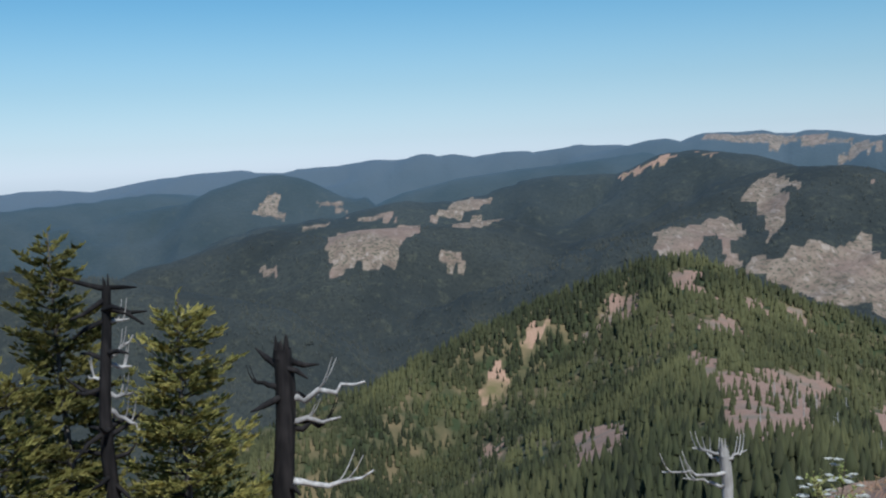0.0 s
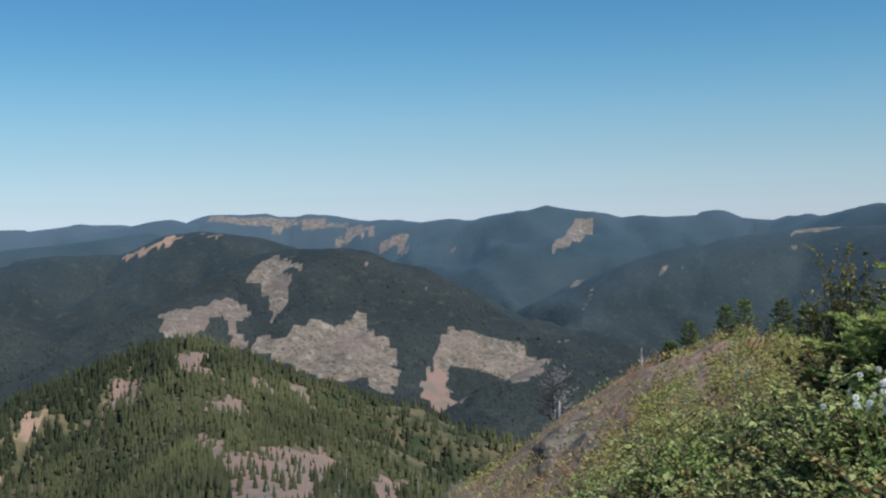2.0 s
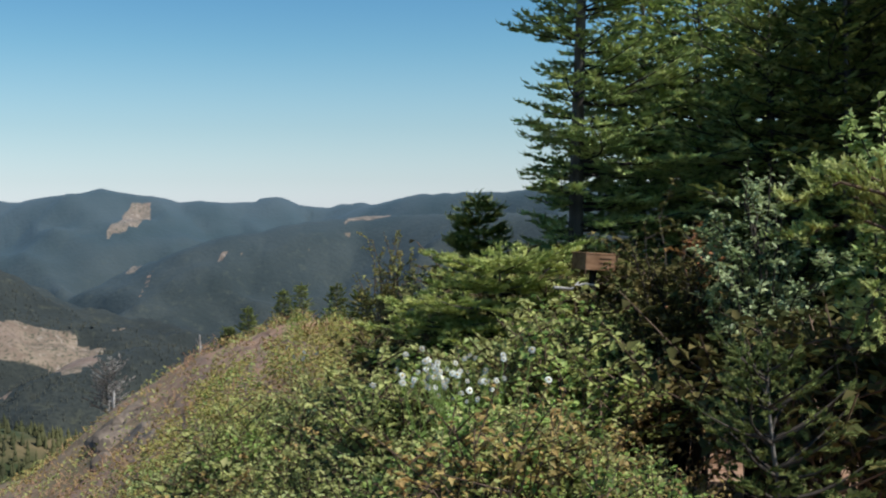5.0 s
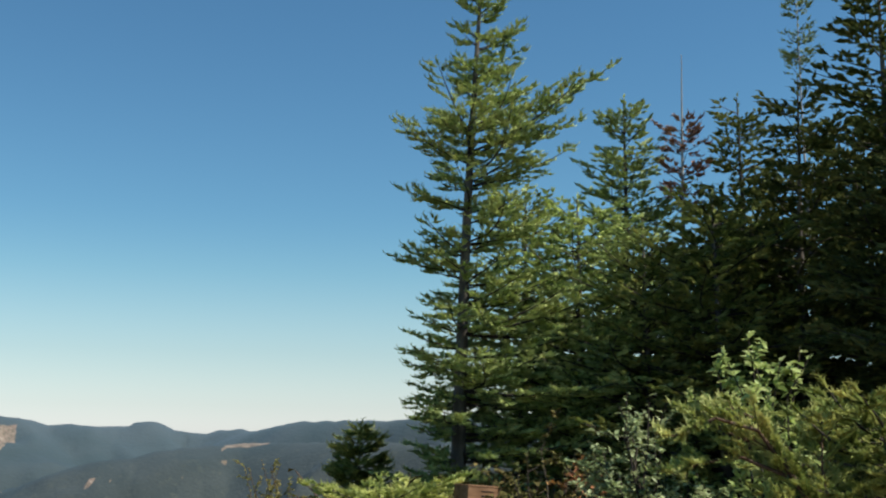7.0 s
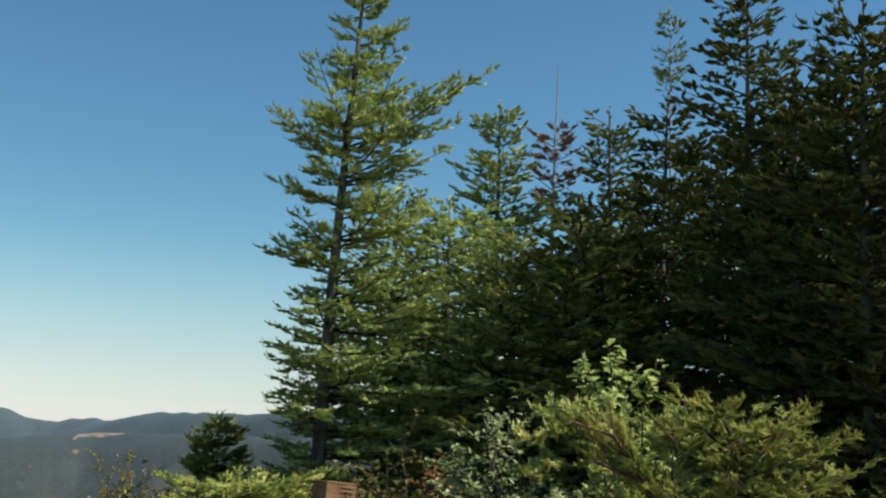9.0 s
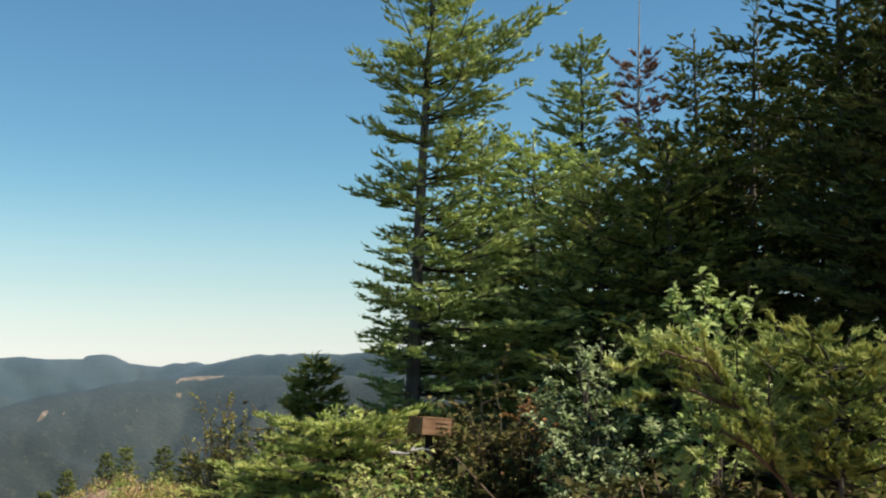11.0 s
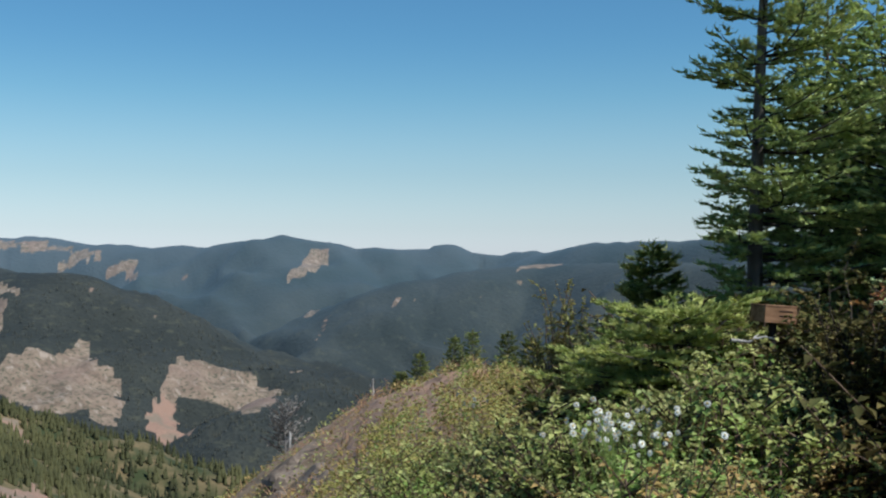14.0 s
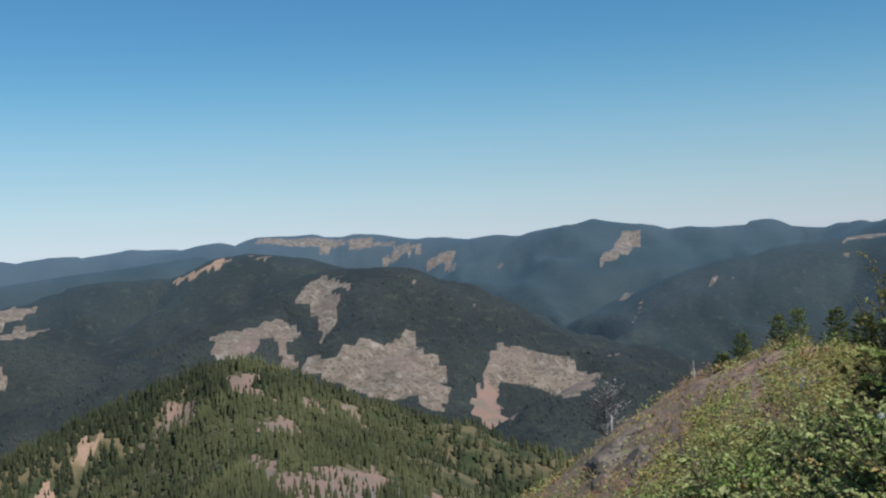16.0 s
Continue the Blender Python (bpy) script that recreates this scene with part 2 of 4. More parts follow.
# name: (slope of the flanks, gully depth, crest points)
CRESTS = {
    "far_plain": (0.25, 51, [(45, 4800, -0.8), (21.7, 4800, -0.78), (20.6, 4800, -0.66), (19.1, 4800, -0.66), (17.5, 4800, -0.82), (16.4, 4780, -0.68), (15.6, 4780, -0.54), (14.0, 4760, -0.32), (12.9, 4740, -0.22), (10.9, 4700, -0.1), (10.4, 4700, -0.06), (9.5, 4700, -0.22), (8.1, 4700, -0.33)]),
    "far_range": (0.35, 102, [(8.1, 4600, -0.33), (6.9, 4600, -0.1), (6.3, 4600, -0.03), (5.2, 4600, 0.0), (4.0, 4580, 0.1), (3.3, 4560, 0.22), (2.3, 4550, 0.17), (1.4, 4550, 0.22), (0.8, 4500, 0.38), (0.1, 4500, 0.23), (-0.7, 4500, 0.31), (-1.8, 4500, 0.15), (-2.4, 4500, 0.24), (-3.3, 4500, 0.32), (-4.2, 4500, 0.31), (-4.7, 4500, 0.2), (-6.2, 4500, 0.35), (-7.2, 4500, 0.5), (-7.9, 4500, 0.42), (-8.8, 4500, 0.4), (-9.3, 4500, 0.24)]),
    "tan_range": (0.35, 102, [(-9.2, 4300, 0.22), (-10.1, 4280, 0.44), (-10.8, 4250, 0.58), (-11.5, 4250, 0.65), (-12.2, 4280, 0.36), (-13.1, 4300, 0.63), (-13.7, 4330, 0.83), (-15.0, 4350, 0.83), (-16.2, 4350, 0.9), (-16.7, 4350, 0.72), (-17.9, 4350, 0.64), (-18.6, 4320, 0.75), (-19.3, 4300, 0.7), (-20.3, 4280, 0.5), (-21.7, 4250, 0.28)]),
    "north_range": (0.38, 153, [(-21.6, 4200, 0.29), (-22.1, 4180, 0.38), (-23.1, 4150, 0.32), (-24.6, 4100, 0.12), (-25.4, 4080, 0.34), (-26.1, 4050, 0.34), (-26.9, 4020, 0.2), (-27.8, 4000, 0.42), (-29.0, 3950, 0.57), (-29.9, 3930, 0.65), (-30.7, 3900, 0.9), (-31.4, 3900, 0.74), (-33.0, 3920, 0.55), (-34.4, 3950, 0.2), (-35.4, 3950, 0.27), (-36.6, 3980, 0.1), (-38.2, 4000, 0.16), (-39.25, 4000, 0.45), (-39.75, 4000, 0.17), (-41.0, 4000, 0.04), (-42.0, 4000, -0.07), (-43.4, 3950, 0.15), (-44.4, 3900, 0.03)]),
    "east_range": (0.4, 136, [(-44.4, 3850, 0.03), (-45.5, 3780, 0.28), (-46.5, 3700, 0.5), (-48.0, 3650, 0.57), (-49.2, 3600, 0.64), (-51.1, 3550, 0.62), (-52.2, 3520, 0.75), (-53, 3500, 0.9), (-58, 3400, 0.9), (-70, 3300, 0.6), (-90, 3300, 0.8), (-120, 3500, 0.7)]),
    "left_range": (0.35, 119, [(75, 3600, 0.2), (50, 3800, -0.4), (30, 3700, -1.2), (22, 3500, -1.6), (17, 3600, -1.3), (14.5, 3700, -1.05), (13, 3800, -1.2)]),
    "dark_hill": (0.42, 119, [(15.2, 3450, -1.9), (12.8, 3400, -1.6), (11.8, 3400, -1.28), (10.9, 3400, -0.98), (9.8, 3400, -0.48), (9.1, 3400, -0.34), (8.3, 3400, -0.31), (7.5, 3400, -0.47), (6.8, 3400, -0.84), (5.8, 3400, -1.41), (4.7, 3400, -2.04), (4.0, 3400, -2.4)]),
    "far_spur": (0.42, 100, [(1.5, 3600, -1.5), (-1, 3600, -0.95), (-4, 3600, -0.6), (-6.6, 3600, -0.44), (-8.1, 3600, -0.29), (-9.4, 3650, -0.12), (-10.5, 3700, -0.02)]),
    "bench_back": (0.42, 60, [(11.1, 2700, -3.8), (9.9, 2700, -3.3), (8.8, 2700, -3.0), (7.0, 2700, -2.9), (6.2, 2700, -2.7), (5.4, 2700, -2.8), (4.7, 2700, -2.65), (3.5, 2720, -2.3), (2.6, 2730, -2.1), (1.8, 2740, -2.0), (0.6, 2750, -2.13), (-0.6, 2770, -2.12), (-1.5, 2780, -1.93), (-2.9, 2800, -1.9)]),
    "middle_ridge": (0.42, 85, [(-2.9, 2800, -1.98), (-3.7, 2800, -1.45), (-5.0, 2800, -1.1), (-6.4, 2780, -0.98), (-8.2, 2770, -0.98), (-9.0, 2760, -1.08), (-9.9, 2760, -0.8), (-10.7, 2750, -0.45), (-11.6, 2730, -0.1), (-13.0, 2700, 0.0), (-14.1, 2680, -0.12), (-15.7, 2640, -0.35), (-17.2, 2600, -0.78)]),
    "logged_ridge": (0.36, 40, [(-17.3, 2440, -1.0), (-18.6, 2380, -1.05), (-20.0, 2330, -1.03), (-20.7, 2300, -1.42), (-21.8, 2280, -2.05), (-23.0, 2270, -2.52), (-24.1, 2260, -3.0), (-25.9, 2250, -3.8), (-27.6, 2240, -4.55), (-29.3, 2230, -5.2), (-30.8, 2220, -5.95), (-31.8, 2210, -6.5)]),
    "logged_shoulder": (0.36, 30, [(-17.3, 2440, -1.05), (-16.7, 2400, -1.32), (-15.9, 2330, -1.72), (-15.3, 2270, -2.45), (-14.6, 2220, -3.0), (-13.2, 2150, -3.3), (-11.8, 2080, -3.7), (-10.9, 2020, -4.05), (-10.5, 1960, -4.9), (-10.0, 1900, -5.7)]),
    "west_bench": (0.42, 68, [(14, 2350, -4.6), (8.8, 2350, -3.2), (5.9, 2250, -3.75), (4.2, 2250, -3.42), (1.8, 2300, -3.38), (-0.5, 2350, -3.32), (-3.2, 2450, -3.14)]),
    "west_foot": (0.45, 68, [(24, 2100, -4.2), (17, 1900, -5.2), (11, 1800, -6.6)]),
    "near_hill": (0.5, 14, [(7.0, 640, -13.4), (4.3, 670, -13.2), (2.7, 700, -12.2), (1.0, 730, -11.1), (-0.3, 745, -9.9), (-1.8, 760, -9.2), (-5.1, 800, -7.9), (-7.7, 830, -7.0), (-9.7, 850, -6.3), (-10.9, 860, -5.85), (-12.3, 860, -5.75), (-14.2, 850, -6.4), (-16.1, 840, -7.2), (-18.6, 830, -8.1), (-22.7, 810, -9.3), (-25.6, 790, -10.6), (-28.5, 770, -11.4), (-31, 760, -12.0)]),
    "saddle": (0.42, 6, [(-12.4, 850, -5.8), (-12.8, 740, -7.9), (-13.2, 620, -10.2), (-14.3, 480, -12.0), (-15.5, 360, -13.6), (-18, 240, -16.0), (-22, 120, -20), (-28, 40, -22)]),
    "east_hill": (0.4, 102, [(-33.0, 3000, -4.1), (-33.9, 3000, -3.5), (-34.6, 3020, -2.85), (-35.4, 3050, -2.3), (-36.0, 3080, -1.9), (-37.1, 3100, -1.5), (-38.3, 3120, -1.35), (-40.0, 3150, -0.95), (-41.7, 3200, -0.75), (-42.9, 3230, -0.65), (-44.3, 3250, -0.6), (-50, 3000, -0.4), (-60, 2600, -1)]),
    "low_knoll": (0.4, 51, [(-28.5, 1600, -9.0), (-30.2, 1650, -7.8), (-31.2, 1700, -7.3), (-32.7, 1700, -7.0), (-34.7, 1700, -7.4), (-38, 1650, -7.6)]),
    "summit": (0.66, 1.2, [(150, 60, -4), (-170, 20, -4.5), (0, 1.0, -58), (-58, 4, -21.8), (-56, 10, -11.2), (-50, 20, -8.6), (-44, 36, -6.7), (-42.4, 44, -6.35), (-41, 50, -6.0), (-39.7, 54, -6.05), (-38.9, 57, -6.5), (-38, 59, -6.8), (-36.5, 62, -7.6), (-35.5, 66, -8.5), (-34.6, 70, -9.5), (-33, 77, -10.8), (-32.0, 82, -11.8), (-29, 96, -14.6), (-26, 110, -17.0)]),
    "shoulder": (0.45, 1.5, [(0, 1.0, -58), (-70, 12, -8.5), (-85, 30, -5), (-110, 60, -4)]),
}
VALLEY = -330.0


def land(x, y):
    """Height of the ground before its small unevenness, and how far that is let in: not at all on the crests."""
    r = np.hypot(x, y)
    height = np.full_like(x, VALLEY) + 25 * fbm(x, y, 500, 3, 40)
    ridges = []
    for k, (slope, depth, crest) in enumerate(CRESTS.values()):
        if r.max() < 250 and min(c[1] for c in crest) > 600:
            continue  # too far off to matter here
        pts = [spot(*c) for c in crest]
        away, top = np.full_like(x, 1e9), np.zeros_like(x)
        for (ax, ay, az), (bx, by, bz) in zip(pts, pts[1:]):
            dx, dy = bx - ax, by - ay
            s = np.clip(((x - ax) * dx + (y - ay) * dy) / (dx * dx + dy * dy), 0, 1)
            d = np.hypot(x - ax - s * dx, y - ay - s * dy)
            better = d * slope - (az + s * (bz - az)) < away * slope - top
            away, top = np.where(better, d, away), np.where(better, az + s * (bz - az), top)
        size = 14 if depth < 5 else 90 if depth < 20 else 420
        drop = slope * np.where(away < size * 0.3, away * away / (size * 0.6), away - size * 0.15)
        cut = depth * gully(x, y, size, 7 * k) * np.clip(away / (size * 0.8), 0, 1)
        ridges.append((top - drop - cut, np.clip((175 - away) / 160, 0, 1)))
        height = np.maximum(height, ridges[-1][0])
    calm = 1 - np.max([near * np.clip(1 - (height - own) / 40, 0, 1) for own, near in ridges], 0)
    return height, calm


# ---- ground ----
def polygon(x, y, corners):
    """Which points lie inside the outline."""
    inside = np.zeros(x.shape, bool)
    for (ax, ay), (bx, by) in zip(corners, corners[1:] + corners[:1]):
        inside ^= ((ay > y) != (by > y)) & (x < (bx - ax) * (y - ay) / (by - ay + 1e-9) + ax)
    return inside


CLEARINGS = []  # (corners, channel)


def clearing(channel, corners, share=1.0):
    CLEARINGS.append((corners, channel, share))


# logged blocks (0), dry meadow (1), bare reddish ground (2), as outlines in plan
clearing(0, [(-234, 2196), (-253, 2566), (-188, 2583), (-109, 2587), (-50, 2614), (-55, 2253), (-72, 2215), (-75, 2136), (-92, 2117), (-134, 2081), (-175, 2065), (-196, 2052), (-213, 2045), (-221, 2103)])
clearing(0, [(-30, 2623), (13, 2725), (70, 2754), (146, 2733), (109, 2706), (53, 2676), (11, 2648)])
clearing(0, [(21, 2335), (65, 2653), (93, 2658), (141, 2440), (120, 2392), (69, 2336), (32, 2300)])
clearing(0, [(-156, 2610), (-144, 2661), (-110, 2620)], 0.8)
clearing(0, [(-240, 2660), (-192, 2655), (-138, 2673), (-124, 2648), (-191, 2633)], 0.7)
clearing(0, [(-10, 2195), (18, 2199), (34, 2176), (55, 2159), (49, 2146), (15, 2144), (5, 2162)])
clearing(0, [(-554, 3129), (-525, 3214), (-498, 3264), (-465, 3259), (-468, 3205), (-448, 3167), (-499, 3135)], 0.6)
clearing(0, [(-400, 3264), (-284, 3262), (-258, 3229), (-315, 3221), (-366, 3243)], 0.5)
clearing(0, [(-358, 2146), (-350, 2171), (-322, 2124), (-309, 2110), (-344, 2125)], 0.7)
clearing(0, [(-547, 2194), (-489, 2164), (-476, 2150), (-536, 2192)], 0.6)
clearing(0, [(-378, 2621), (-324, 2620), (-271, 2628), (-273, 2575), (-321, 2583)], 0.6)
clearing(1, [(435, 2699), (469, 2697), (501, 2644), (537, 2654), (557, 2618), (537, 2590), (492, 2596), (458, 2634)], 0.7)
clearing(1, [(602, 2611), (644, 2568), (628, 2532), (604, 2567)], 0.5)
clearing(0, [(348, 1879), (378, 1980), (448, 2021), (536, 2083), (552, 2027), (526, 1952), (502, 1903), (503, 1856), (492, 1850), (473, 1849), (487, 1892), (491, 1946), (461, 1944), (436, 1907), (420, 1864)])
clearing(0, [(574, 2135), (636, 2229), (682, 2251), (694, 2122), (679, 2094), (668, 2150), (648, 2104), (655, 2039), (631, 2035), (604, 1970), (568, 1887), (577, 1983), (604, 2110), (593, 2130)])
clearing(0, [(492, 1815), (518, 1854), (566, 1833), (584, 1858), (659, 1866), (718, 1909), (745, 1908), (731, 1860), (711, 1785), (738, 1774), (745, 1755), (725, 1722), (663, 1600), (638, 1608), (634, 1646), (577, 1671), (555, 1745), (526, 1770)])
clearing(0, [(764, 1681), (788, 1711), (830, 1762), (869, 1797), (913, 1794), (954, 1763), (994, 1751), (987, 1663), (834, 1437), (781, 1378), (775, 1418), (885, 1679), (838, 1692), (813, 1707), (791, 1695)])
clearing(2, [(734, 1639), (792, 1719), (800, 1704), (790, 1661), (714, 1455), (700, 1445), (699, 1523), (720, 1600)])
clearing(0, [(1812, 3027), (1982, 3196), (2050, 3230), (2088, 3182), (1960, 3057), (1846, 3015)])
clearing(0, [(1385, 3864), (1457, 3847), (1526, 3797), (1500, 3760), (1422, 3818)], 0.7)
clearing(0, [(1480, 3713), (1568, 3686), (1592, 3666), (1519, 3476), (1528, 3647)], 0.9)
clearing(0, [(941, 4151), (999, 4170), (1083, 4168), (1202, 4145), (1283, 4106), (1406, 4008), (1514, 3849), (1521, 3785), (1432, 3899), (1329, 3982), (1192, 4030), (1055, 4068)], 0.6)
clearing(0, [(825, 1976), (859, 1972), (901, 1986), (915, 1964), (883, 1974)], 0.6)
clearing(0, [(798, 2080), (820, 2076), (803, 2063)], 0.8)
clearing(0, [(1648, 2650), (1831, 2893), (1695, 2648), (1656, 2618)], 0.5)
clearing(0, [(1745, 2381), (1790, 2403), (1764, 2344)], 0.6)
clearing(0, [(1781, 2355), (1816, 2364), (1794, 2336)], 0.6)
clearing(0, [(2161, 2326), (2573, 2716), (2269, 2263), (2230, 2288)], 0.8)
clearing(0, [(2086, 2268), (2124, 2287), (2144, 2222)], 0.5)
clearing(1, [(1483, 2363), (1622, 2508), (1642, 2511), (1539, 2395)], 0.4)
clearing(0, [(1051, 1740), (1158, 1904), (1171, 1904), (1065, 1734)])
clearing(0, [(1953, 2264), (1991, 2274), (1984, 2255)], 0.5)
clearing(0, [(1650, 3438), (1682, 3436), (1666, 3399)], 0.5)
clearing(2, [(163, 814), (174, 825), (186, 825), (198, 816), (191, 779), (184, 736), (178, 744), (169, 755), (168, 782)], 0.9)
clearing(2, [(208, 771), (231, 780), (222, 757), (205, 747)], 0.8)
clearing(2, [(244, 780), (254, 774), (247, 736), (241, 747)], 0.8)
clearing(2, [(168, 703), (176, 694), (178, 661), (190, 655), (178, 651), (163, 645), (155, 650)], 0.7)
clearing(2, [(141, 615), (142, 587), (138, 515), (184, 586), (216, 637), (216, 601), (171, 481), (87, 278), (74, 270), (74, 290), (109, 438)], 0.9)
clearing(2, [(61, 529), (71, 482), (62, 393), (43, 317), (41, 373), (41, 413)], 0.8)
clearing(1, [(20, 710), (40, 723), (45, 713), (31, 696)], 0.8)
clearing(1, [(43, 756), (64, 777), (67, 765), (49, 746)], 0.8)
clearing(2, [(82, 759), (100, 777), (126, 813), (142, 807), (134, 763), (112, 749), (87, 741)], 0.6)
clearing(2, [(61, 391), (62, 359), (49, 298), (49, 313)], 0.8)
clearing(1, [(21, 648), (30, 635), (23, 561), (16, 619)], 0.8)
clearing(2, [(139, 626), (137, 565), (138, 515), (181, 599), (205, 600), (195, 552), (130, 380), (89, 297), (73, 263), (68, 284), (98, 400)], 0.8)
clearing(2, [(180, 478), (251, 619), (262, 619), (192, 461), (133, 350)], 0.7)
clearing(2, [(29, 36), (29, 32), (23, 26), (23, 28)])
clearing(2, [(26, 33), (24, 31), (23, 32), (23, 35)])


def cover_at(x, y):
    """Land cover: clear-cut, dry grass, rock, each 0 to 1."""
    r = np.hypot(x, y)
    out = np.zeros((3,) + x.shape)
    far, mid = np.clip((r - 600) / 300, 0, 1), np.clip((r - 90) / 60, 0, 1)
    wx, wy = x.copy(), y.copy()
    for size, push, share in ((60, 9, far), (26, 7, mid), (2.0, 0.6, 1 - mid)):
        wx += share * push * fbm(x, y, size, 4, 60)
        wy += share * push * fbm(x, y, size, 4, 70)
    for corners, channel, share in CLEARINGS:
        out[channel] = np.maximum(out[channel], share * polygon(wx, wy, corners))
    # the summit itself: dry grass
    out[1] = np.maximum(out[1], np.clip((150 - r) / 40, 0, 1) * (out[2] < 0.5))
    out[2] = np.maximum(out[2], (r < 150) * np.clip(fbm(x, y, 9, 4, 80) * 2.5 - 0.6, 0, 1))
    return out


def surface(x, y):
    """The ground with its unevenness."""
    r = np.hypot(x, y)
    rough = np.clip((r - 300) / 600, 0, 1)
    ribs = 24 * (0.42 - gully(x, y, 190, 210)) + 12 * (0.42 - gully(x, y, 75, 220))
    height, calm = land(x, y)
    return height + calm * rough * (ribs * np.clip((4000 - r) / 1500, 0.3, 1) + 3 * fbm(x, y, 45, 2, 90)) + np.clip((r - 2600) / 1400, 0, 1) * (2 + 8 * calm) * fbm(x, y, 230, 4, 97) + np.clip(r / 40, 0.2, 1) * 0.25 * fbm(x, y, 3.0, 3, 95)


def ground_height(x, y):
    return float(surface(np.array([float(x)]), np.array([float(y)]))[0])


def raw_mesh(name, verts, faces, mat, smooth=False):
    mesh = bpy.data.meshes.new(name)
    verts, faces = np.asarray(verts, np.float32), np.asarray(faces, np.int32)
    n = faces.shape[1]
    mesh.vertices.add(len(verts))
    mesh.vertices.foreach_set("co", verts.ravel())
    mesh.loops.add(faces.size)
    mesh.loops.foreach_set("vertex_index", faces.ravel())
    mesh.polygons.add(len(faces))
    mesh.polygons.foreach_set("loop_start", np.arange(0, faces.size, n, dtype=np.int32))
    if smooth:
        mesh.polygons.foreach_set("use_smooth", np.ones(len(faces), bool))
    mesh.update(calc_edges=True)
    mesh.materials.append(mat)
    return mesh


def sheet():
    bearings = np.concatenate([np.arange(-100, -66, 0.5), np.arange(-66, 27, 0.19), np.arange(27, 260, 2.0)])
    ranges = np.concatenate([[0.0], np.geomspace(0.4, 300, 100), np.geomspace(306, 4930, 260)])
    b, r = np.meshgrid(np.radians(bearings), ranges)
    x, y = (-r * np.sin(b)).ravel(), (r * np.cos(b)).ravel()
    z = surface(x, y)
    nb, nr = len(bearings), len(ranges)
    i = np.arange(nr - 1)[:, None] * nb
    j = np.arange(nb)[None, :]
    k = (j + 1) % nb
    quads = np.stack([i + j, i + k, i + nb + k, i + nb + j], -1).reshape(-1, 4)[:, ::-1]
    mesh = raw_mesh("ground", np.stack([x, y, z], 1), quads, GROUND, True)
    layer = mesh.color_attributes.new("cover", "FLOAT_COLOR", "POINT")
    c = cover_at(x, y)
    # alpha grows with range and drives the painted haze
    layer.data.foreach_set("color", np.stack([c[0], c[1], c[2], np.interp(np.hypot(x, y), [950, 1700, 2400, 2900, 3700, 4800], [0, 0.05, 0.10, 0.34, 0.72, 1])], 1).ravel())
    return tagged(new("ground", mesh), "forested mountain country with tan logged clearings and dry summit slope", "ground", "", "structure")


sheet()


# ---- woods: far conifers, past counting ----
def cone_tree(sides, tiers, rng):
    """A ragged conifer of unit height: overlapping skirts with uneven hems."""
    verts, faces = [], []
    for k in range(tiers):
        z0, z1 = k / tiers * 0.92 + 0.04, min(1.0, (k + 1.75) / tiers)
        rad = 0.175 * (1 - z0) ** 0.8 + 0.012
        base = len(verts)
        for s in range(sides):
            a = 2 * math.pi * (s + 0.5 * (k % 2)) / sides
            q = rad * rng.uniform(0.6, 1.2)
            verts.append((q * math.cos(a), q * math.sin(a), z0 + rng.uniform(-0.035, 0.035)))
        verts.append((0, 0, z1 if k < tiers - 1 else 1.0))
        faces += [(base + s, base + (s + 1) % sides, base + sides) for s in range(sides)]
    return np.array(verts), np.array(faces)


def woods(name, label, mat, count, near, far, sides, tiers, tall, bare, seed, span=(-66, 27), sparse=0.3):
    rng = random.Random(seed)
    gen = np.random.default_rng(seed)
    kinds = [cone_tree(sides, tiers, rng) for _ in range(6)]
    b = np.radians(gen.uniform(*span, count * 4))
    r = np.sqrt(gen.uniform(near ** 2, far ** 2, count * 4))
    x, y = -r * np.sin(b), r * np.cos(b)
    c = np.max([cover_at(x * (1 + d / r), y * (1 + d / r)).max(0) for d in (0, 7, 14)], 0)
    thin = 0.5 + 0.5 * fbm(x, y, 120, 3, 33)
    keep = (gen.random(len(x)) > c * bare) & (gen.random(len(x)) < sparse + 1.5 * thin)
    keep &= gen.random(len(x)) < np.clip((far - r) / (far * 0.35), 0, 1) + 0.1
    x, y = x[keep][:count], y[keep][:count]
    z = surface(x, y)
    h = tall * gen.uniform(0.55, 1.25, len(x)) * (1 + 0.25 * fbm(x, y, 150, 2, 21))
    h = np.where(cover_at(x, y).max(0) > 0.5, h * 0.55, h)
    turn = gen.uniform(0, 6.283, len(x))
    wide = gen.uniform(0.85, 1.3, len(x))
    V, F, base = [], [], 0
    for k, (v, f) in enumerate(kinds):
        pick = np.arange(len(x)) % len(kinds) == k
        n = pick.sum()
        ca, sa, hh, ww = np.cos(turn[pick])[:, None], np.sin(turn[pick])[:, None], h[pick][:, None], (h * wide)[pick][:, None]
        px = (v[:, 0] * ca - v[:, 1] * sa) * ww + x[pick][:, None]
        py = (v[:, 0] * sa + v[:, 1] * ca) * ww + y[pick][:, None]
        pz = v[:, 2] * hh + z[pick][:, None] - 0.3
        V.append(np.stack([px, py, pz], -1).reshape(-1, 3))
        F.append((f[None] + (np.arange(n) * len(v))[:, None, None] + base).reshape(-1, 3))
        base += n * len(v)
    return tagged(new(name, raw_mesh(name, np.concatenate(V), np.concatenate(F), mat)), label, "forest", "", "stuff")


woods("near_woods", "green conifer forest covering the lower hill", WOODS, 27000, 130, 1100, 6, 2, 8.5, 0.96, 5, (-42, 27), 0.1)
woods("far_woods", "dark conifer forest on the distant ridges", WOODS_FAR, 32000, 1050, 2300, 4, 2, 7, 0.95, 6)


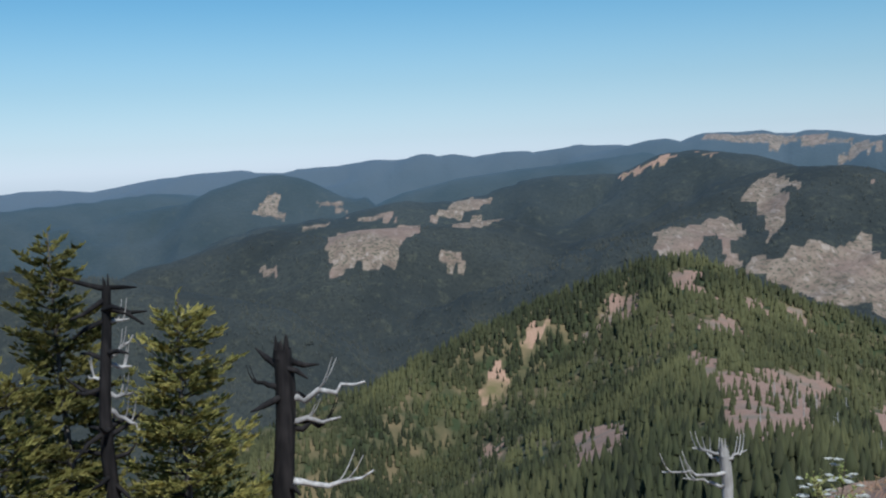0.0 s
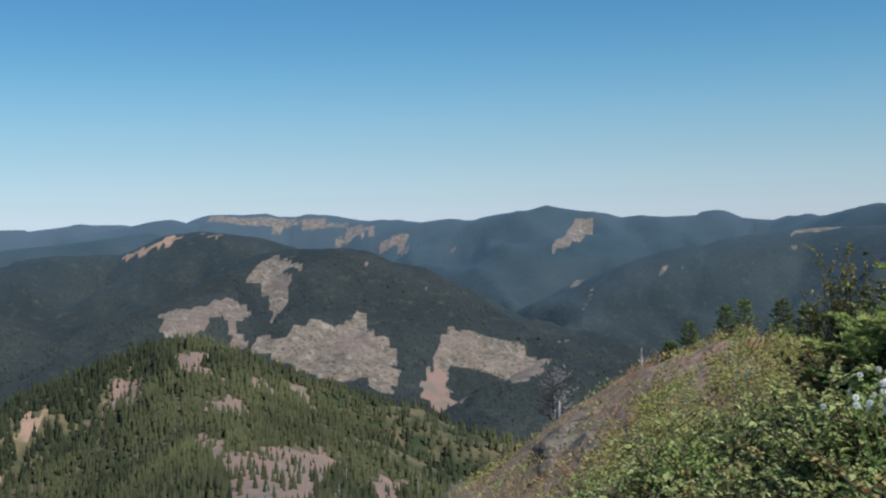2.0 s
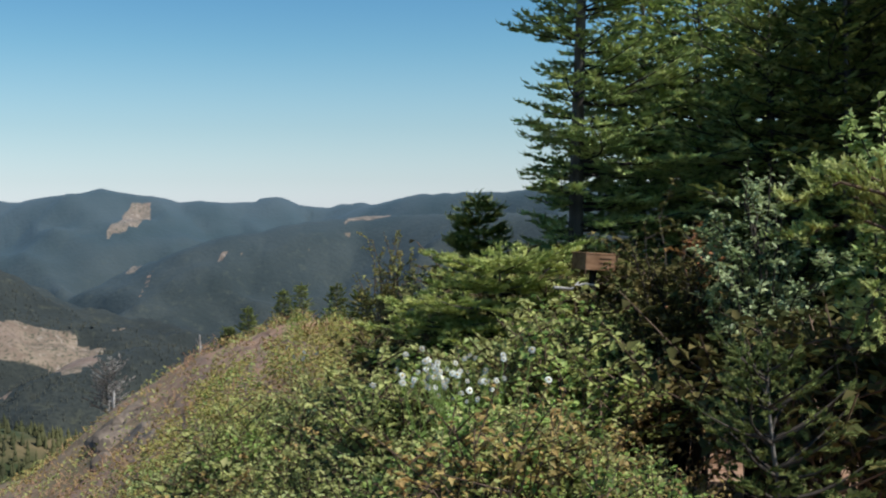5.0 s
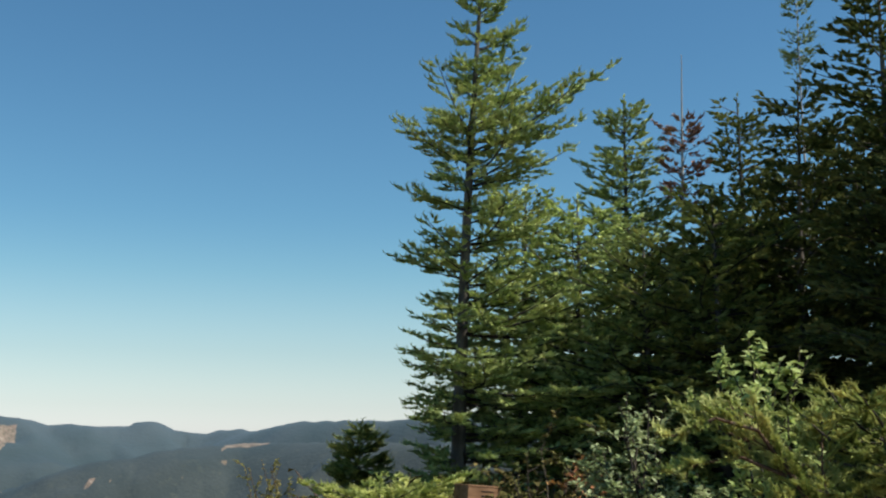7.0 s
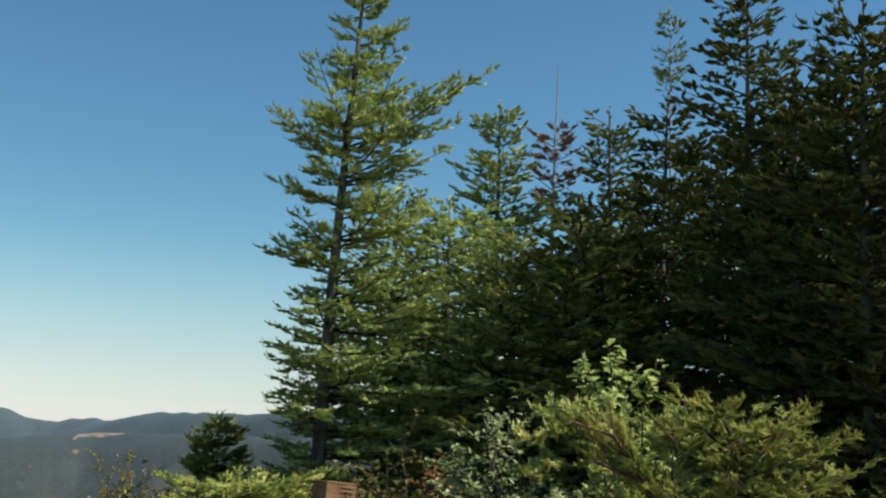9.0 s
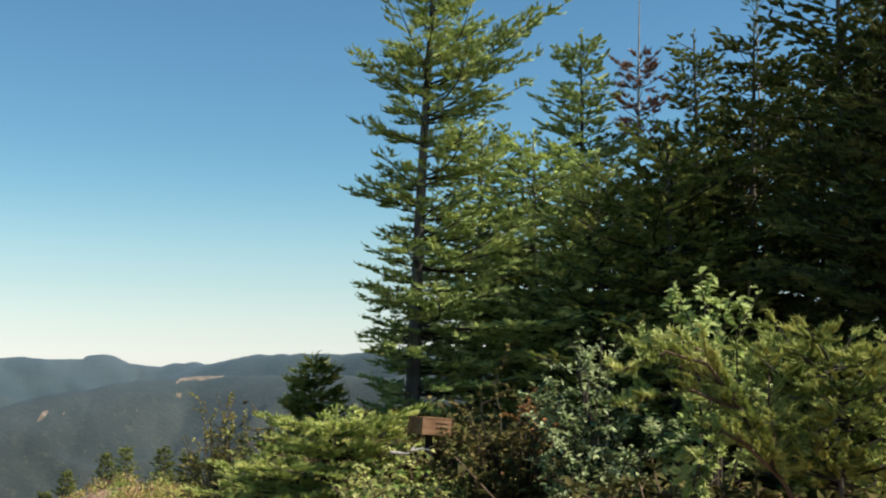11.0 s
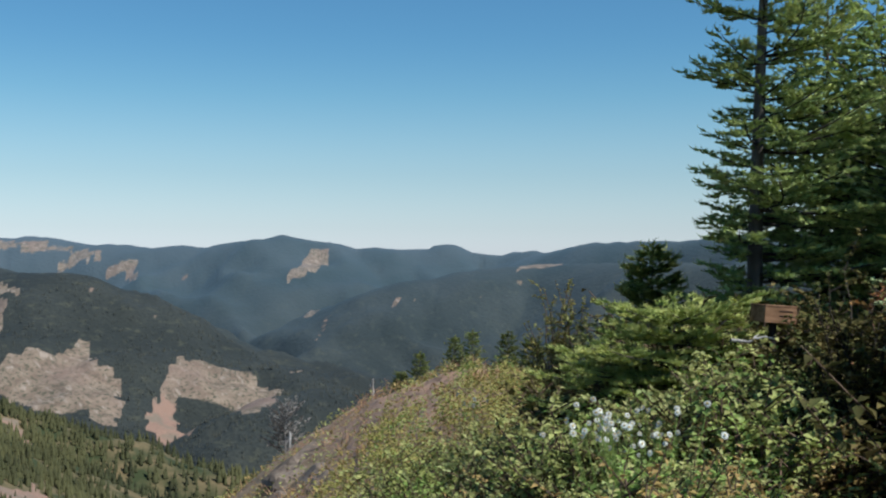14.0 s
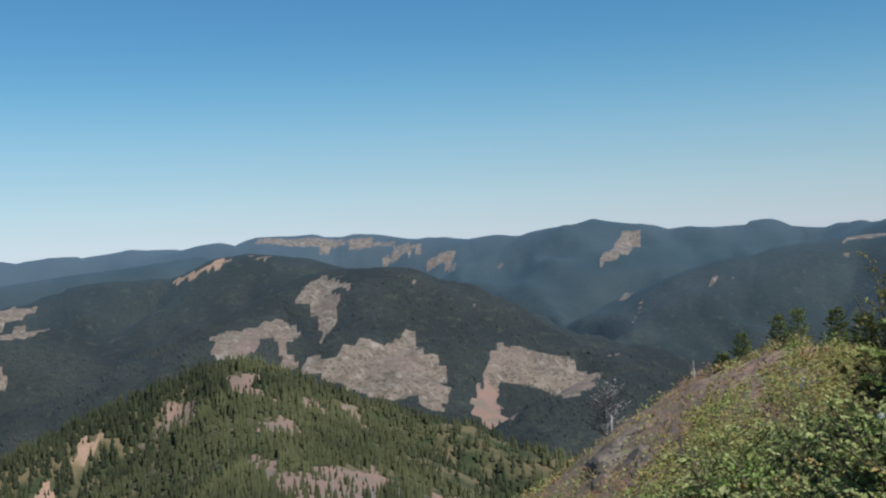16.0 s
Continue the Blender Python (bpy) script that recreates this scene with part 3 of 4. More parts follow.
# ---- helpers for plants ----
def part(name, mesh, parent, label=""):
    ob = new(name, mesh)
    ob.parent = parent
    return tagged(ob, label)


def thing(name, label, category, group=""):
    return tagged(new(name), label, category, group)


def place(ob, b, r, turn=0.0, size=1.0, sink=0.0, lean=0.0):
    x, y, _ = spot(b, r, 0)
    ob.matrix_basis = pose(x, y, ground_height(x, y) - sink, lean, 0, turn) @ Matrix.Scale(size, 4)
    return ob


def tall(b, r, e):
    """How tall a thing must be to reach the angle of sight e."""
    x, y, z = spot(b, r, e)
    return z - ground_height(x, y)


def tubes(strands, sides=5):
    """Tapered tubes along strands of (point, radius)."""
    verts, faces = [], []
    for strand in strands:
        base = len(verts)
        pts = [Vector(p) for p, _ in strand]
        for k, (p, rad) in enumerate(strand):
            d = (pts[min(k + 1, len(pts) - 1)] - pts[max(k - 1, 0)]).normalized()
            u = d.orthogonal().normalized()
            if k:
                u = (side - d * side.dot(d)).normalized()
            side = u
            w = d.cross(u)
            for s in range(sides):
                a = 2 * math.pi * s / sides
                verts.append(pts[k] + (u * math.cos(a) + w * math.sin(a)) * rad)
        for k in range(len(strand) - 1):
            for s in range(sides):
                q = (s + 1) % sides
                faces.append((base + k * sides + s, base + k * sides + q, base + (k + 1) * sides + q, base + (k + 1) * sides + s))
    return [tuple(v) for v in verts], faces


def tube_mesh(name, strands, mat, sides=5):
    v, f = tubes(strands, sides)
    return raw_mesh(name, v, f, mat, True)


def scatter_mesh(name, template, frames, mat):
    """One mesh of a small template repeated at many 4x4 frames."""
    tv, tf = template
    m = np.array([[list(row) for row in f] for f in frames])
    hv = np.concatenate([tv, np.ones((len(tv), 1))], 1)
    v = np.einsum("nij,vj->nvi", m, hv)[:, :, :3].reshape(-1, 3)
    f = (tf[None] + (np.arange(len(frames)) * len(tv))[:, None, None]).reshape(-1, tf.shape[1])
    return raw_mesh(name, v, f, mat)


def twig_template(rng, count=12, length=0.085, wide=0.015):
    """A fir twig along +x: narrow ragged fins of needles round its stem, with loose tufts off their edges."""
    v, f = [], []
    for k in range(3):
        roll = math.pi * (k + rng.uniform(-0.3, 0.3)) / 3
        out = Vector((0, math.cos(roll), math.sin(roll)))
        x0, x1 = length * rng.uniform(0, 0.15), length * rng.uniform(0.85, 1.1)
        a, b = wide * rng.uniform(0.7, 1.2), wide * rng.uniform(0.7, 1.2)
        m = length * rng.uniform(0.3, 0.6)
        base = len(v)
        v += [Vector((x0, 0, 0)), Vector((m, 0, 0)) + out * a, Vector((x1, 0, 0)), Vector((m + rng.uniform(-0.012, 0.012), 0, 0)) - out * b]
        f += [(base, base + 1, base + 2), (base, base + 2, base + 3)]
    for k in range(count):
        x = length * (0.05 + 0.95 * (k + rng.random()) / count)
        roll = rng.uniform(-0.7, math.pi + 0.7)
        d = Vector((0.8, math.cos(roll), math.sin(roll))).normalized() * rng.uniform(0.026, 0.042)
        w = Vector((0.0065, 0, 0))
        f.append((len(v), len(v) + 1, len(v) + 2))
        v += [Vector((x, 0, 0)) - w, Vector((x, 0, 0)) + w, Vector((x, 0, 0)) + d]
    return np.array([tuple(p) for p in v]), np.array(f)


def frame_of(origin, along, up, size=1.0):
    x = along.normalized()
    y = up.cross(x)
    y = y.normalized() if y.length > 1e-4 else x.orthogonal().normalized()
    z = x.cross(y)
    return ((x.x * size, y.x * size, z.x * size, origin.x), (x.y * size, y.y * size, z.y * size, origin.y), (x.z * size, y.z * size, z.z * size, origin.z), (0, 0, 0, 1))


UP = Vector((0, 0, 1))


def fir(name, label, seed, height, reach, trunk=0.09, bare=0.12, whorls=20, per=5, dense=1.0, needles=None, lean=(0.0, 0.0), skew=None, power=0.75, droop=0.25, twig=1.0, naked=0.0, count=9, bark=None, jitter=(0.45, 1.15), fan=None, flat=1.0):
    """A fir: tapered trunk, whorls of limbs that fan into branchlets, and a crown of needle twigs."""
    rng = random.Random(seed)
    tree = thing(name, label, "tree")
    axis = lambda s: Vector((lean[0] * s * height + 0.05 * math.sin(s * 5 + seed), lean[1] * s * height + 0.05 * math.cos(s * 4 + seed), s * height))
    part("trunk", tube_mesh("trunk", [[(axis(k / 14), trunk * (1 - 0.93 * k / 14) + (0.03 if k == 0 else 0)) for k in range(15)]], bark or BARK, 9), tree)
    limbs, frames = [], []
    for k in range(whorls):
        level = bare + (0.985 - bare) * k / whorls
        for j in range(per):
            s = min(max(level + rng.gauss(0, 0.012), bare * 0.6), 0.985)
            a = 2 * math.pi * (j + rng.uniform(-0.4, 0.4)) / per + k * 1.3
            if fan is not None:
                a -= 0.2 * math.sin(2 * (a - fan))
            full = reach * (1 - s) ** power + 0.12
            full *= rng.uniform(*jitter)
            if skew:
                full *= skew(a, s, rng)
            if full < 0.1:
                continue
            out = Vector((math.cos(a), math.sin(a), 0))
            wide = out.cross(UP)
            rise = (0.6 * s - droop) + flat * rng.uniform(-0.18, 0.18)
            start, n = axis(s), 6
            bend = rng.uniform(-0.12, 0.12)
            line = [start + out * (full * q / n) + UP * (full * (rise * q / n + 0.2 * (q / n) ** 2)) + wide * (full * bend * math.sin(0.6 * q)) for q in range(n + 1)]
            thick = (0.008 + 0.012 * full) * (1 - 0.5 * s)
            limbs.append([(p, thick * (1 - 0.85 * q / n) + 0.002) for q, p in enumerate(line)])
            if rng.random() < naked:
                continue
            steps = max(4, int(full * 9 * dense) + 3)
            for q in range(steps):
                w = 0.08 + 0.9 * (q + rng.random()) / steps
                i = min(n - 1, int(w * n))
                p = line[i].lerp(line[i + 1], w * n - i)
                d = (line[i + 1] - line[i]).normalized()
                if rng.random() < 0.18:
                    continue
                side = 1 if q % 2 else -1
                swing = side * rng.uniform(0.6, 1.15)
                way = (d * math.cos(swing) + wide * math.sin(swing) + UP * flat * rng.uniform(-0.18, 0.22)).normalized()
                far = full * 0.40 * (1 - w) ** 0.6 * rng.uniform(0.6, 1.2) + 0.05
                if far > 0.3:
                    limbs.append([(p, 0.006), (p + way * far * 0.5, 0.004), (p + way * far, 0.002)])
                bits = max(1, int(far / 0.038 * dense))
                for e in range(bits):
                    o = p + way * far * (e + rng.random()) / bits
                    turn = rng.choice((-1, 1)) * rng.uniform(0.3, 0.95)
                    aim = (way * math.cos(turn) + d.cross(UP) * 0 + way.cross(UP) * math.sin(turn) + UP * flat * rng.uniform(-0.15, 0.42)).normalized()
                    frames.append(frame_of(o, aim, (UP + 0.5 * Vector((rng.uniform(-1, 1), rng.uniform(-1, 1), 0))).normalized(), twig * rng.uniform(0.6, 1.25)))
                frames.append(frame_of(p + way * far * 0.85, way, UP, twig * rng.uniform(0.8, 1.1)))
            frames.append(frame_of(line[-1], (line[-1] - line[-2]).normalized(), UP, twig * 1.1))
    for q in range(8 if naked < 0.25 else 0):
        frames.append(frame_of(axis(1.0 - 0.012 * q), (UP + 0.5 * Vector((math.cos(q * 2.1), math.sin(q * 2.1), 0))).normalized(), Vector((1, 0, 0)), 0.8 * twig))
    tagged(part("branchwork", tube_mesh("branchwork", limbs, LIMB, 3), tree), kind="stuff")
    tagged(part("crown", scatter_mesh("crown", twig_template(rng, count), frames, needles or NEEDLE), tree), kind="stuff")
    return tree


def snag(name, label, seed, height, radius, mat, arms, tip=0.35, group="", stub=0):
    """A dead, broken trunk with stubs of limbs: arms of (height, bearing, length, rise, material)."""
    rng = random.Random(seed)
    tree = thing(name, label, "dead tree", group)
    n = 12
    line = [(Vector((0.04 * math.sin(k * 0.9 + seed), 0.04 * math.cos(k * 0.7 + seed), height * k / n)), radius * (1 - (1 - tip) * k / n) * rng.uniform(0.9, 1.1)) for k in range(n + 1)]
    shards = []
    for k in range(5):  # splintered break at the top
        a = k * 1.3 + seed
        edge = Vector((math.cos(a), math.sin(a), 0)) * radius * tip * 0.55
        shards.append([(line[-1][0] + edge - UP * 0.1, radius * tip * 0.5), (line[-1][0] + edge * 1.1 + UP * radius * rng.uniform(0.3, 1.3), 0.006)])
    part("trunk", tube_mesh("trunk", [line], mat, 10), tree)
    part("splinters", tube_mesh("splinters", shards, mat, 5), tree)
    for k in range(stub):
        h, a = height - rng.random() ** 1.4 * min(height, 2.6), rng.uniform(0, 6.283)
        d = Vector((math.cos(a), math.sin(a), rng.uniform(-0.5, 0.4)))
        n2 = rng.uniform(0.12, 0.34) + radius
        part("stub", tube_mesh("stub", [[(Vector((0, 0, h)), radius * 0.26), (Vector((0, 0, h)) + d * n2 * 0.6, radius * 0.2), (Vector((0, 0, h)) + d * n2 + UP * rng.uniform(-0.08, 0.1), 0.008)]], mat, 5), tree)
    for h, bearing, length, rise, skin in arms:
        a = radians(bearing)
        out = Vector((-math.sin(a), math.cos(a), 0))
        at = Vector((0, 0, h))
        k, strand = 7, []
        for q in range(k + 1):
            w = q / k
            p = at + out * length * w + UP * (length * (rise * w + 0.12 * w * w)) + Vector((rng.uniform(-1, 1), rng.uniform(-1, 1), rng.uniform(-1, 1))) * 0.07 * length * (0 < q)
            strand.append((p, max(0.008, radius * 0.27 * (1 - 0.75 * w))))
        strands = [strand]
        for _ in range(2):
            q = rng.randint(3, 6)
            p = strand[q][0]
            d = (out + UP * rng.uniform(0.1, 1.2) + out.cross(UP) * rng.uniform(-0.8, 0.8)).normalized()
            strands.append([(p + d * length * 0.28 * e / 3 + UP * 0.02 * e * e, 0.011 * (1 - e * 0.22)) for e in range(4)])
        part("limb", tube_mesh("limb", strands, skin, 6), tree)
    return tree


def leaf_template(length=0.05, width=0.026):
    """A leaf along +x, folded along its midrib, pointed at the tip."""
    v = np.array([(0, 0, 0), (length * 0.45, width * 0.5, 0.2 * width), (length, 0, -0.3 * width), (length * 0.45, -width * 0.5, 0.2 * width)])
    return v, np.array([(0, 2, 1), (0, 3, 2)])


def shrub(name, label, seed, height, spread, stems, leaves, mat, leaf=(0.05, 0.026), category="shrub", upright=0.5, group="", bark=None):
    rng = random.Random(seed)
    bush = thing(name, label, category, group)
    strands, frames = [], []
    for _ in range(stems):
        a = rng.uniform(0, 6.283)
        out = Vector((math.cos(a), math.sin(a), 0)) * spread * rng.uniform(0.2, 1.0)
        h = height * rng.uniform(0.55, 1.0) * (1 - 0.35 * (out.length / spread) ** 2)
        foot = out * 0.15
        line = [foot + out * (w ** 1.3) * 0.85 + UP * h * w ** upright * 1.0 + Vector((rng.uniform(-1, 1), rng.uniform(-1, 1), 0)) * 0.03 * h for w in (0, 0.25, 0.5, 0.75, 1.0)]
        strands.append([(p, 0.008 * (1 - 0.2 * q) * (0.6 + height * 0.5)) for q, p in enumerate(line)])
        for side in range(4):
            q = rng.uniform(1, 4)
            i = min(3, int(q))
            p = line[i].lerp(line[i + 1], q - i)
            d = Vector((rng.uniform(-1, 1), rng.uniform(-1, 1), rng.uniform(0.1, 0.9))).normalized() * spread * rng.uniform(0.2, 0.5)
            sub = [p, p + d]
            strands.append([(s, 0.004 * (1 - 0.5 * e)) for e, s in enumerate(sub)])
            for _ in range(leaves):
                w = rng.uniform(0.15, 1.05)
                o = p + d * w
                way = Vector((rng.uniform(-1, 1), rng.uniform(-1, 1), rng.uniform(-0.35, 0.7))).normalized()
                frames.append(frame_of(o, way, (UP + 0.6 * Vector((rng.uniform(-1, 1), rng.uniform(-1, 1), 0))).normalized(), rng.uniform(0.7, 1.3)))
        for _ in range(leaves):
            q = rng.uniform(1.2, 4)
            i = min(3, int(q))
            o = line[i].lerp(line[i + 1], q - i)
            way = Vector((rng.uniform(-1, 1), rng.uniform(-1, 1), rng.uniform(-0.2, 0.9))).normalized()
            frames.append(frame_of(o, way, UP, rng.uniform(0.7, 1.3)))
    tagged(part("branchwork", tube_mesh("branchwork", strands, bark or STEM, 3), bush), kind="stuff")
    tagged(part("foliage", scatter_mesh("foliage", leaf_template(*leaf), frames, mat), bush), kind="stuff")
    return bush


# ---- firs at the edge of the summit ----
SIDE = radians(-54.6)  # the fir's right-hand side in the camera's view


HERO_TALL = tall(-54.3, 11.2, 26)
# angle of sight, left bough, right bough, in metres, shaped to fit the camera's view
BOUGHS = ((0, 0.45, 1.3), (2.9, 0.4, 1.7), (4.6, 0.62, 1.8), (6.0, 0.40, 1.8), (7.8, 0.32, 1.6), (8.6, 0.55, 1.3), (9.3, 1.15, 1.2), (10.0, 0.6, 0.8), (10.8, 0.3, 0.85), (11.6, 0.9, 1.1), (12.4, 0.7, 1.1),
          (13.3, 0.3, 0.95), (14.6, 0.85, 1.0), (15.2, 0.5, 1.2), (15.8, 0.4, 1.7), (17.3, 0.3, 1.75), (18.0, 0.3, 0.8), (19.0, 0.28, 0.55), (20.2, 0.35, 0.65), (21.5, 0.28, 0.5), (24, 0.18, 0.26), (26, 0.05, 0.06))
FOOT = HERO_TALL - 11.2 * math.tan(radians(26))


def view_profile(a, s, rng):
    """Bough lengths left and right, shaped to fit the outline in the camera's view."""
    sight = math.degrees(math.atan((s * HERO_TALL - FOOT) / 11.2))
    rows = [q[0] for q in BOUGHS]
    left, right = np.interp(sight + 0.7, rows, [q[1] for q in BOUGHS]), np.interp(sight + 2.0, rows, [q[2] for q in BOUGHS])
    rightward = math.cos(a - SIDE)
    if abs(rightward) < 0.35:
        return 0.55 * (left + right)
    return float(right if rightward > 0 else left) * (0.75 + 0.25 * abs(rightward))


place(fir("fir_tree", "green subalpine fir with long open boughs and a grey trunk", 3, HERO_TALL, 0.88, 0.10, 0.16, 20, 9, 1.5, skew=view_profile, fan=SIDE, lean=(0.024, -0.034), droop=0.22, count=5, twig=1.18, power=0.0, jitter=(0.55, 1.08)), -54.3, 11.2)
# a second row, deeper in: fills gaps with needles coloured as in shade
deep = fir("fir_tree", "fir deep in the stand with shade-toned needles", 35, 5.6, 2.1, 0.09, 0.03, 15, 7, 0.6, needles=NEEDLE_SHADED, count=1, power=0.55, twig=2.1)
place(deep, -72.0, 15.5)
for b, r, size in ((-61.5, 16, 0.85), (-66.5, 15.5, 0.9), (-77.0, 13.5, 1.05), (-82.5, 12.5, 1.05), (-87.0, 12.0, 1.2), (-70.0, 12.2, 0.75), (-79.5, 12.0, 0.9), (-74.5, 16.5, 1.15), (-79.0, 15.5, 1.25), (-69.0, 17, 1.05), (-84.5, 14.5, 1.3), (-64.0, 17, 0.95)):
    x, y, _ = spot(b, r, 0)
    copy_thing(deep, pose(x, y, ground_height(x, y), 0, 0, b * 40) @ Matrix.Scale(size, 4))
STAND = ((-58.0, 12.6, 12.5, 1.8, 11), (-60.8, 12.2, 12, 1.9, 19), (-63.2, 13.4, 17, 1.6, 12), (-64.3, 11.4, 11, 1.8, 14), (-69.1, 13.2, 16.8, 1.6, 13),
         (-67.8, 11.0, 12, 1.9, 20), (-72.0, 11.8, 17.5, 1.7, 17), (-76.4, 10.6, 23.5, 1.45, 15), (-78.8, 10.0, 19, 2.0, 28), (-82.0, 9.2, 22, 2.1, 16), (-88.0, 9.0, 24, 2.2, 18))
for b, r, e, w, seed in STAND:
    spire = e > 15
    # sun and shade put into needle colour: lighter on the left, darker rightwards
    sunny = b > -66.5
    place(fir("fir_tree", "yellow-green fir with tufted boughs in a stand" if sunny else "dense fir with shade-toned needles in a stand on the summit", seed, tall(b, r, e), w, 0.09, 0.30 if b > -68 else 0.12,
              20 if spire else 13, 8, 1.0, needles=NEEDLE if sunny else (NEEDLE_GREEN if b > -70 else NEEDLE_SHADED), count=2, power=0.75 if spire else 0.6, twig=1.3, droop=0.32), b, r)
place(fir("fir_tree", "slim fir with a pale bare stem and tufted top", 21, tall(-72.4, 13.5, 22), 0.24, 0.04, 0.86, 6, 6, 0.9, twig=0.95, bark=BLEACHED), -72.4, 13.5)
place(fir("fir_tree", "dying fir with a bare spire and rust-red needles", 22, tall(-66.4, 13.0, 19.2), 0.5, 0.06, 0.70, 10, 6, 0.9, needles=NEEDLE_RED, naked=0.3, bark=BLEACHED, twig=1.3, skew=lambda a, s, rng: 1.0 if s < 0.86 else 0.0), -66.4, 13.0)
place(fir("young_fir", "small young fir standing behind the shrubs", 23, tall(-49.6, 13.5, 0.3), 0.58, 0.04, 0.05, 16, 7, 1.5, needles=NEEDLE_GREEN, count=7, twig=1.6, power=0.8), -49.6, 13.5)


def tiers(a, s, rng):
    """Flat tiers: the low ones reach far to the open side, the top ones lean over the box."""
    side = math.cos(a - radians(126))
    return (1.25 if side > 0.2 else 0.6) if s < 0.8 else (0.7 if side > 0.2 else 0.8)


place(fir("fir_bush", "low spreading light green fir bush with flat tiers", 24, tall(-50.6, 8.2, -2.3), 0.60, 0.035, 0.45, 6, 14, 1.5, needles=NEEDLE_YOUNG, skew=tiers, droop=0.50, flat=0.55, power=0.0, twig=1.0, count=6, jitter=(0.7, 1.15)), -50.6, 8.2)


def boughs(name, label, seed, stems, mat, shoot=0.13, step=0.022):
    """Long bent boughs with finger-like shoots on both sides: stems as rows of (bearing, range, angle of sight)."""
    rng = random.Random(seed)
    x, y, _ = spot(*stems[0][0])
    foot = Vector((x, y, ground_height(x, y) - 0.05))
    tree = thing(name, label, "tree")
    wood, frames = [], []
    for n, stem in enumerate(stems):
        line = ([foot] if n == 0 else []) + [Vector(spot(*p)) for p in stem]
        line = [p - foot for p in line]
        wood.append([(p, 0.013 * (1 - 0.75 * k / (len(line) - 1)) * (1.3 if n == 0 else 0.8)) for k, p in enumerate(line)])
        for k, (p, q) in enumerate(zip(line, line[1:])):
            if n == 0 and k < 2:
                continue
            d = (q - p).normalized()
            wide = d.cross(UP).normalized()
            for j in range(int((q - p).length / step) + 1):
                o = p.lerp(q, rng.random())
                swing = rng.choice((-1, 1)) * rng.uniform(0.5, 1.2)
                way = (d * math.cos(swing) + wide * math.sin(swing) + UP * rng.uniform(-0.25, 0.55)).normalized()
                far = shoot * rng.uniform(0.4, 1.15)
                wood.append([(o, 0.003), (o + way * far, 0.0015)])
                for e in range(max(2, int(far / 0.04))):
                    at = o + way * far * (e + 0.6) / max(2, int(far / 0.04))
                    aim = (way + wide * rng.uniform(-0.7, 0.7) + UP * rng.uniform(-0.1, 0.5)).normalized()
                    frames.append(frame_of(at, aim, UP, rng.uniform(0.75, 1.15)))
    tagged(part("branchwork", tube_mesh("branchwork", wood, STEM, 4), tree), kind="stuff")
    tagged(part("crown", scatter_mesh("crown", twig_template(rng, 14, 0.060, 0.020), frames, mat), tree), kind="stuff")
    tree.location = foot
    return tree


boughs("fir_bush", "yellow-green fir with long boughs hanging to one side", 25, (
    ((-75.5, 5.2, -9.5), (-73.2, 5.1, -5.5), (-71.2, 5.0, -2.0), (-69.6, 4.9, 0.3), (-67.6, 4.85, 0.9), (-65.5, 4.8, 0.0)),
    ((-73.0, 5.1, -5.2), (-71.4, 4.95, -3.6), (-70.2, 4.9, -3.0), (-69.3, 4.85, -4.2), (-68.7, 4.8, -6.2)),
    ((-71.2, 5.0, -2.0), (-70.0, 5.0, 0.6), (-68.4, 5.0, 1.4), (-67.0, 5.0, 1.2)),
    ((-71.2, 5.0, -2.0), (-68.8, 4.9, -1.0), (-66.8, 4.85, -1.3), (-65.4, 4.8, -2.0)),
    ((-70.2, 4.95, -0.6), (-68.6, 5.0, 0.0), (-66.4, 5.1, 1.2)),
    ((-73.0, 5.1, -5.2), (-72.5, 5.15, -1.5), (-72.6, 5.2, 0.8))), NEEDLE_YOUNG)
place(fir("fir_bush", "low green fir bush with drooping twigs", 26, tall(-75.4, 5.4, 1.7), 0.50, 0.03, 0.66, 5, 10, 1.2, needles=NEEDLE_GREEN, droop=0.38, twig=0.95, power=0.2, count=12, flat=1.6), -75.4, 5.4)
# sapling dimmed by needle colour, in place of the shade on it
place(fir("fir_bush", "low green fir sapling among the shrubs", 27, tall(-64.6, 4.6, -7.2), 0.26, 0.02, 0.45, 5, 7, 1.1, needles=NEEDLE_SHADED, twig=0.6, power=0.4, count=13, droop=0.0), -64.6, 4.6)

# firs and snags on the steep side
place(fir("fir_tree", "golden green fir on the steep slope", 31, tall(19.4, 14, -2.7), 1.45, 0.09, 0.1, 22, 8, 1.25, power=0.75, count=2, twig=1.45, needles=NEEDLE_GOLD), 19.4, 14)
place(fir("fir_tree", "golden green fir on the steep slope", 32, tall(13.5, 12, -6.2), 1.5, 0.08, 0.1, 18, 8, 1.25, power=0.7, count=2, twig=1.45, needles=NEEDLE_GOLD), 13.5, 12)
place(fir("fir_tree", "golden green fir on the steep slope", 33, tall(22.5, 11, -9), 1.7, 0.08, 0.1, 18, 7, 0.8, power=0.7, count=2, twig=1.7, needles=NEEDLE_GOLD), 22.5, 11)


def top_arms(h, *arms):
    return tuple((h - d, b, n, rise, m) for d, b, n, rise, m in arms)


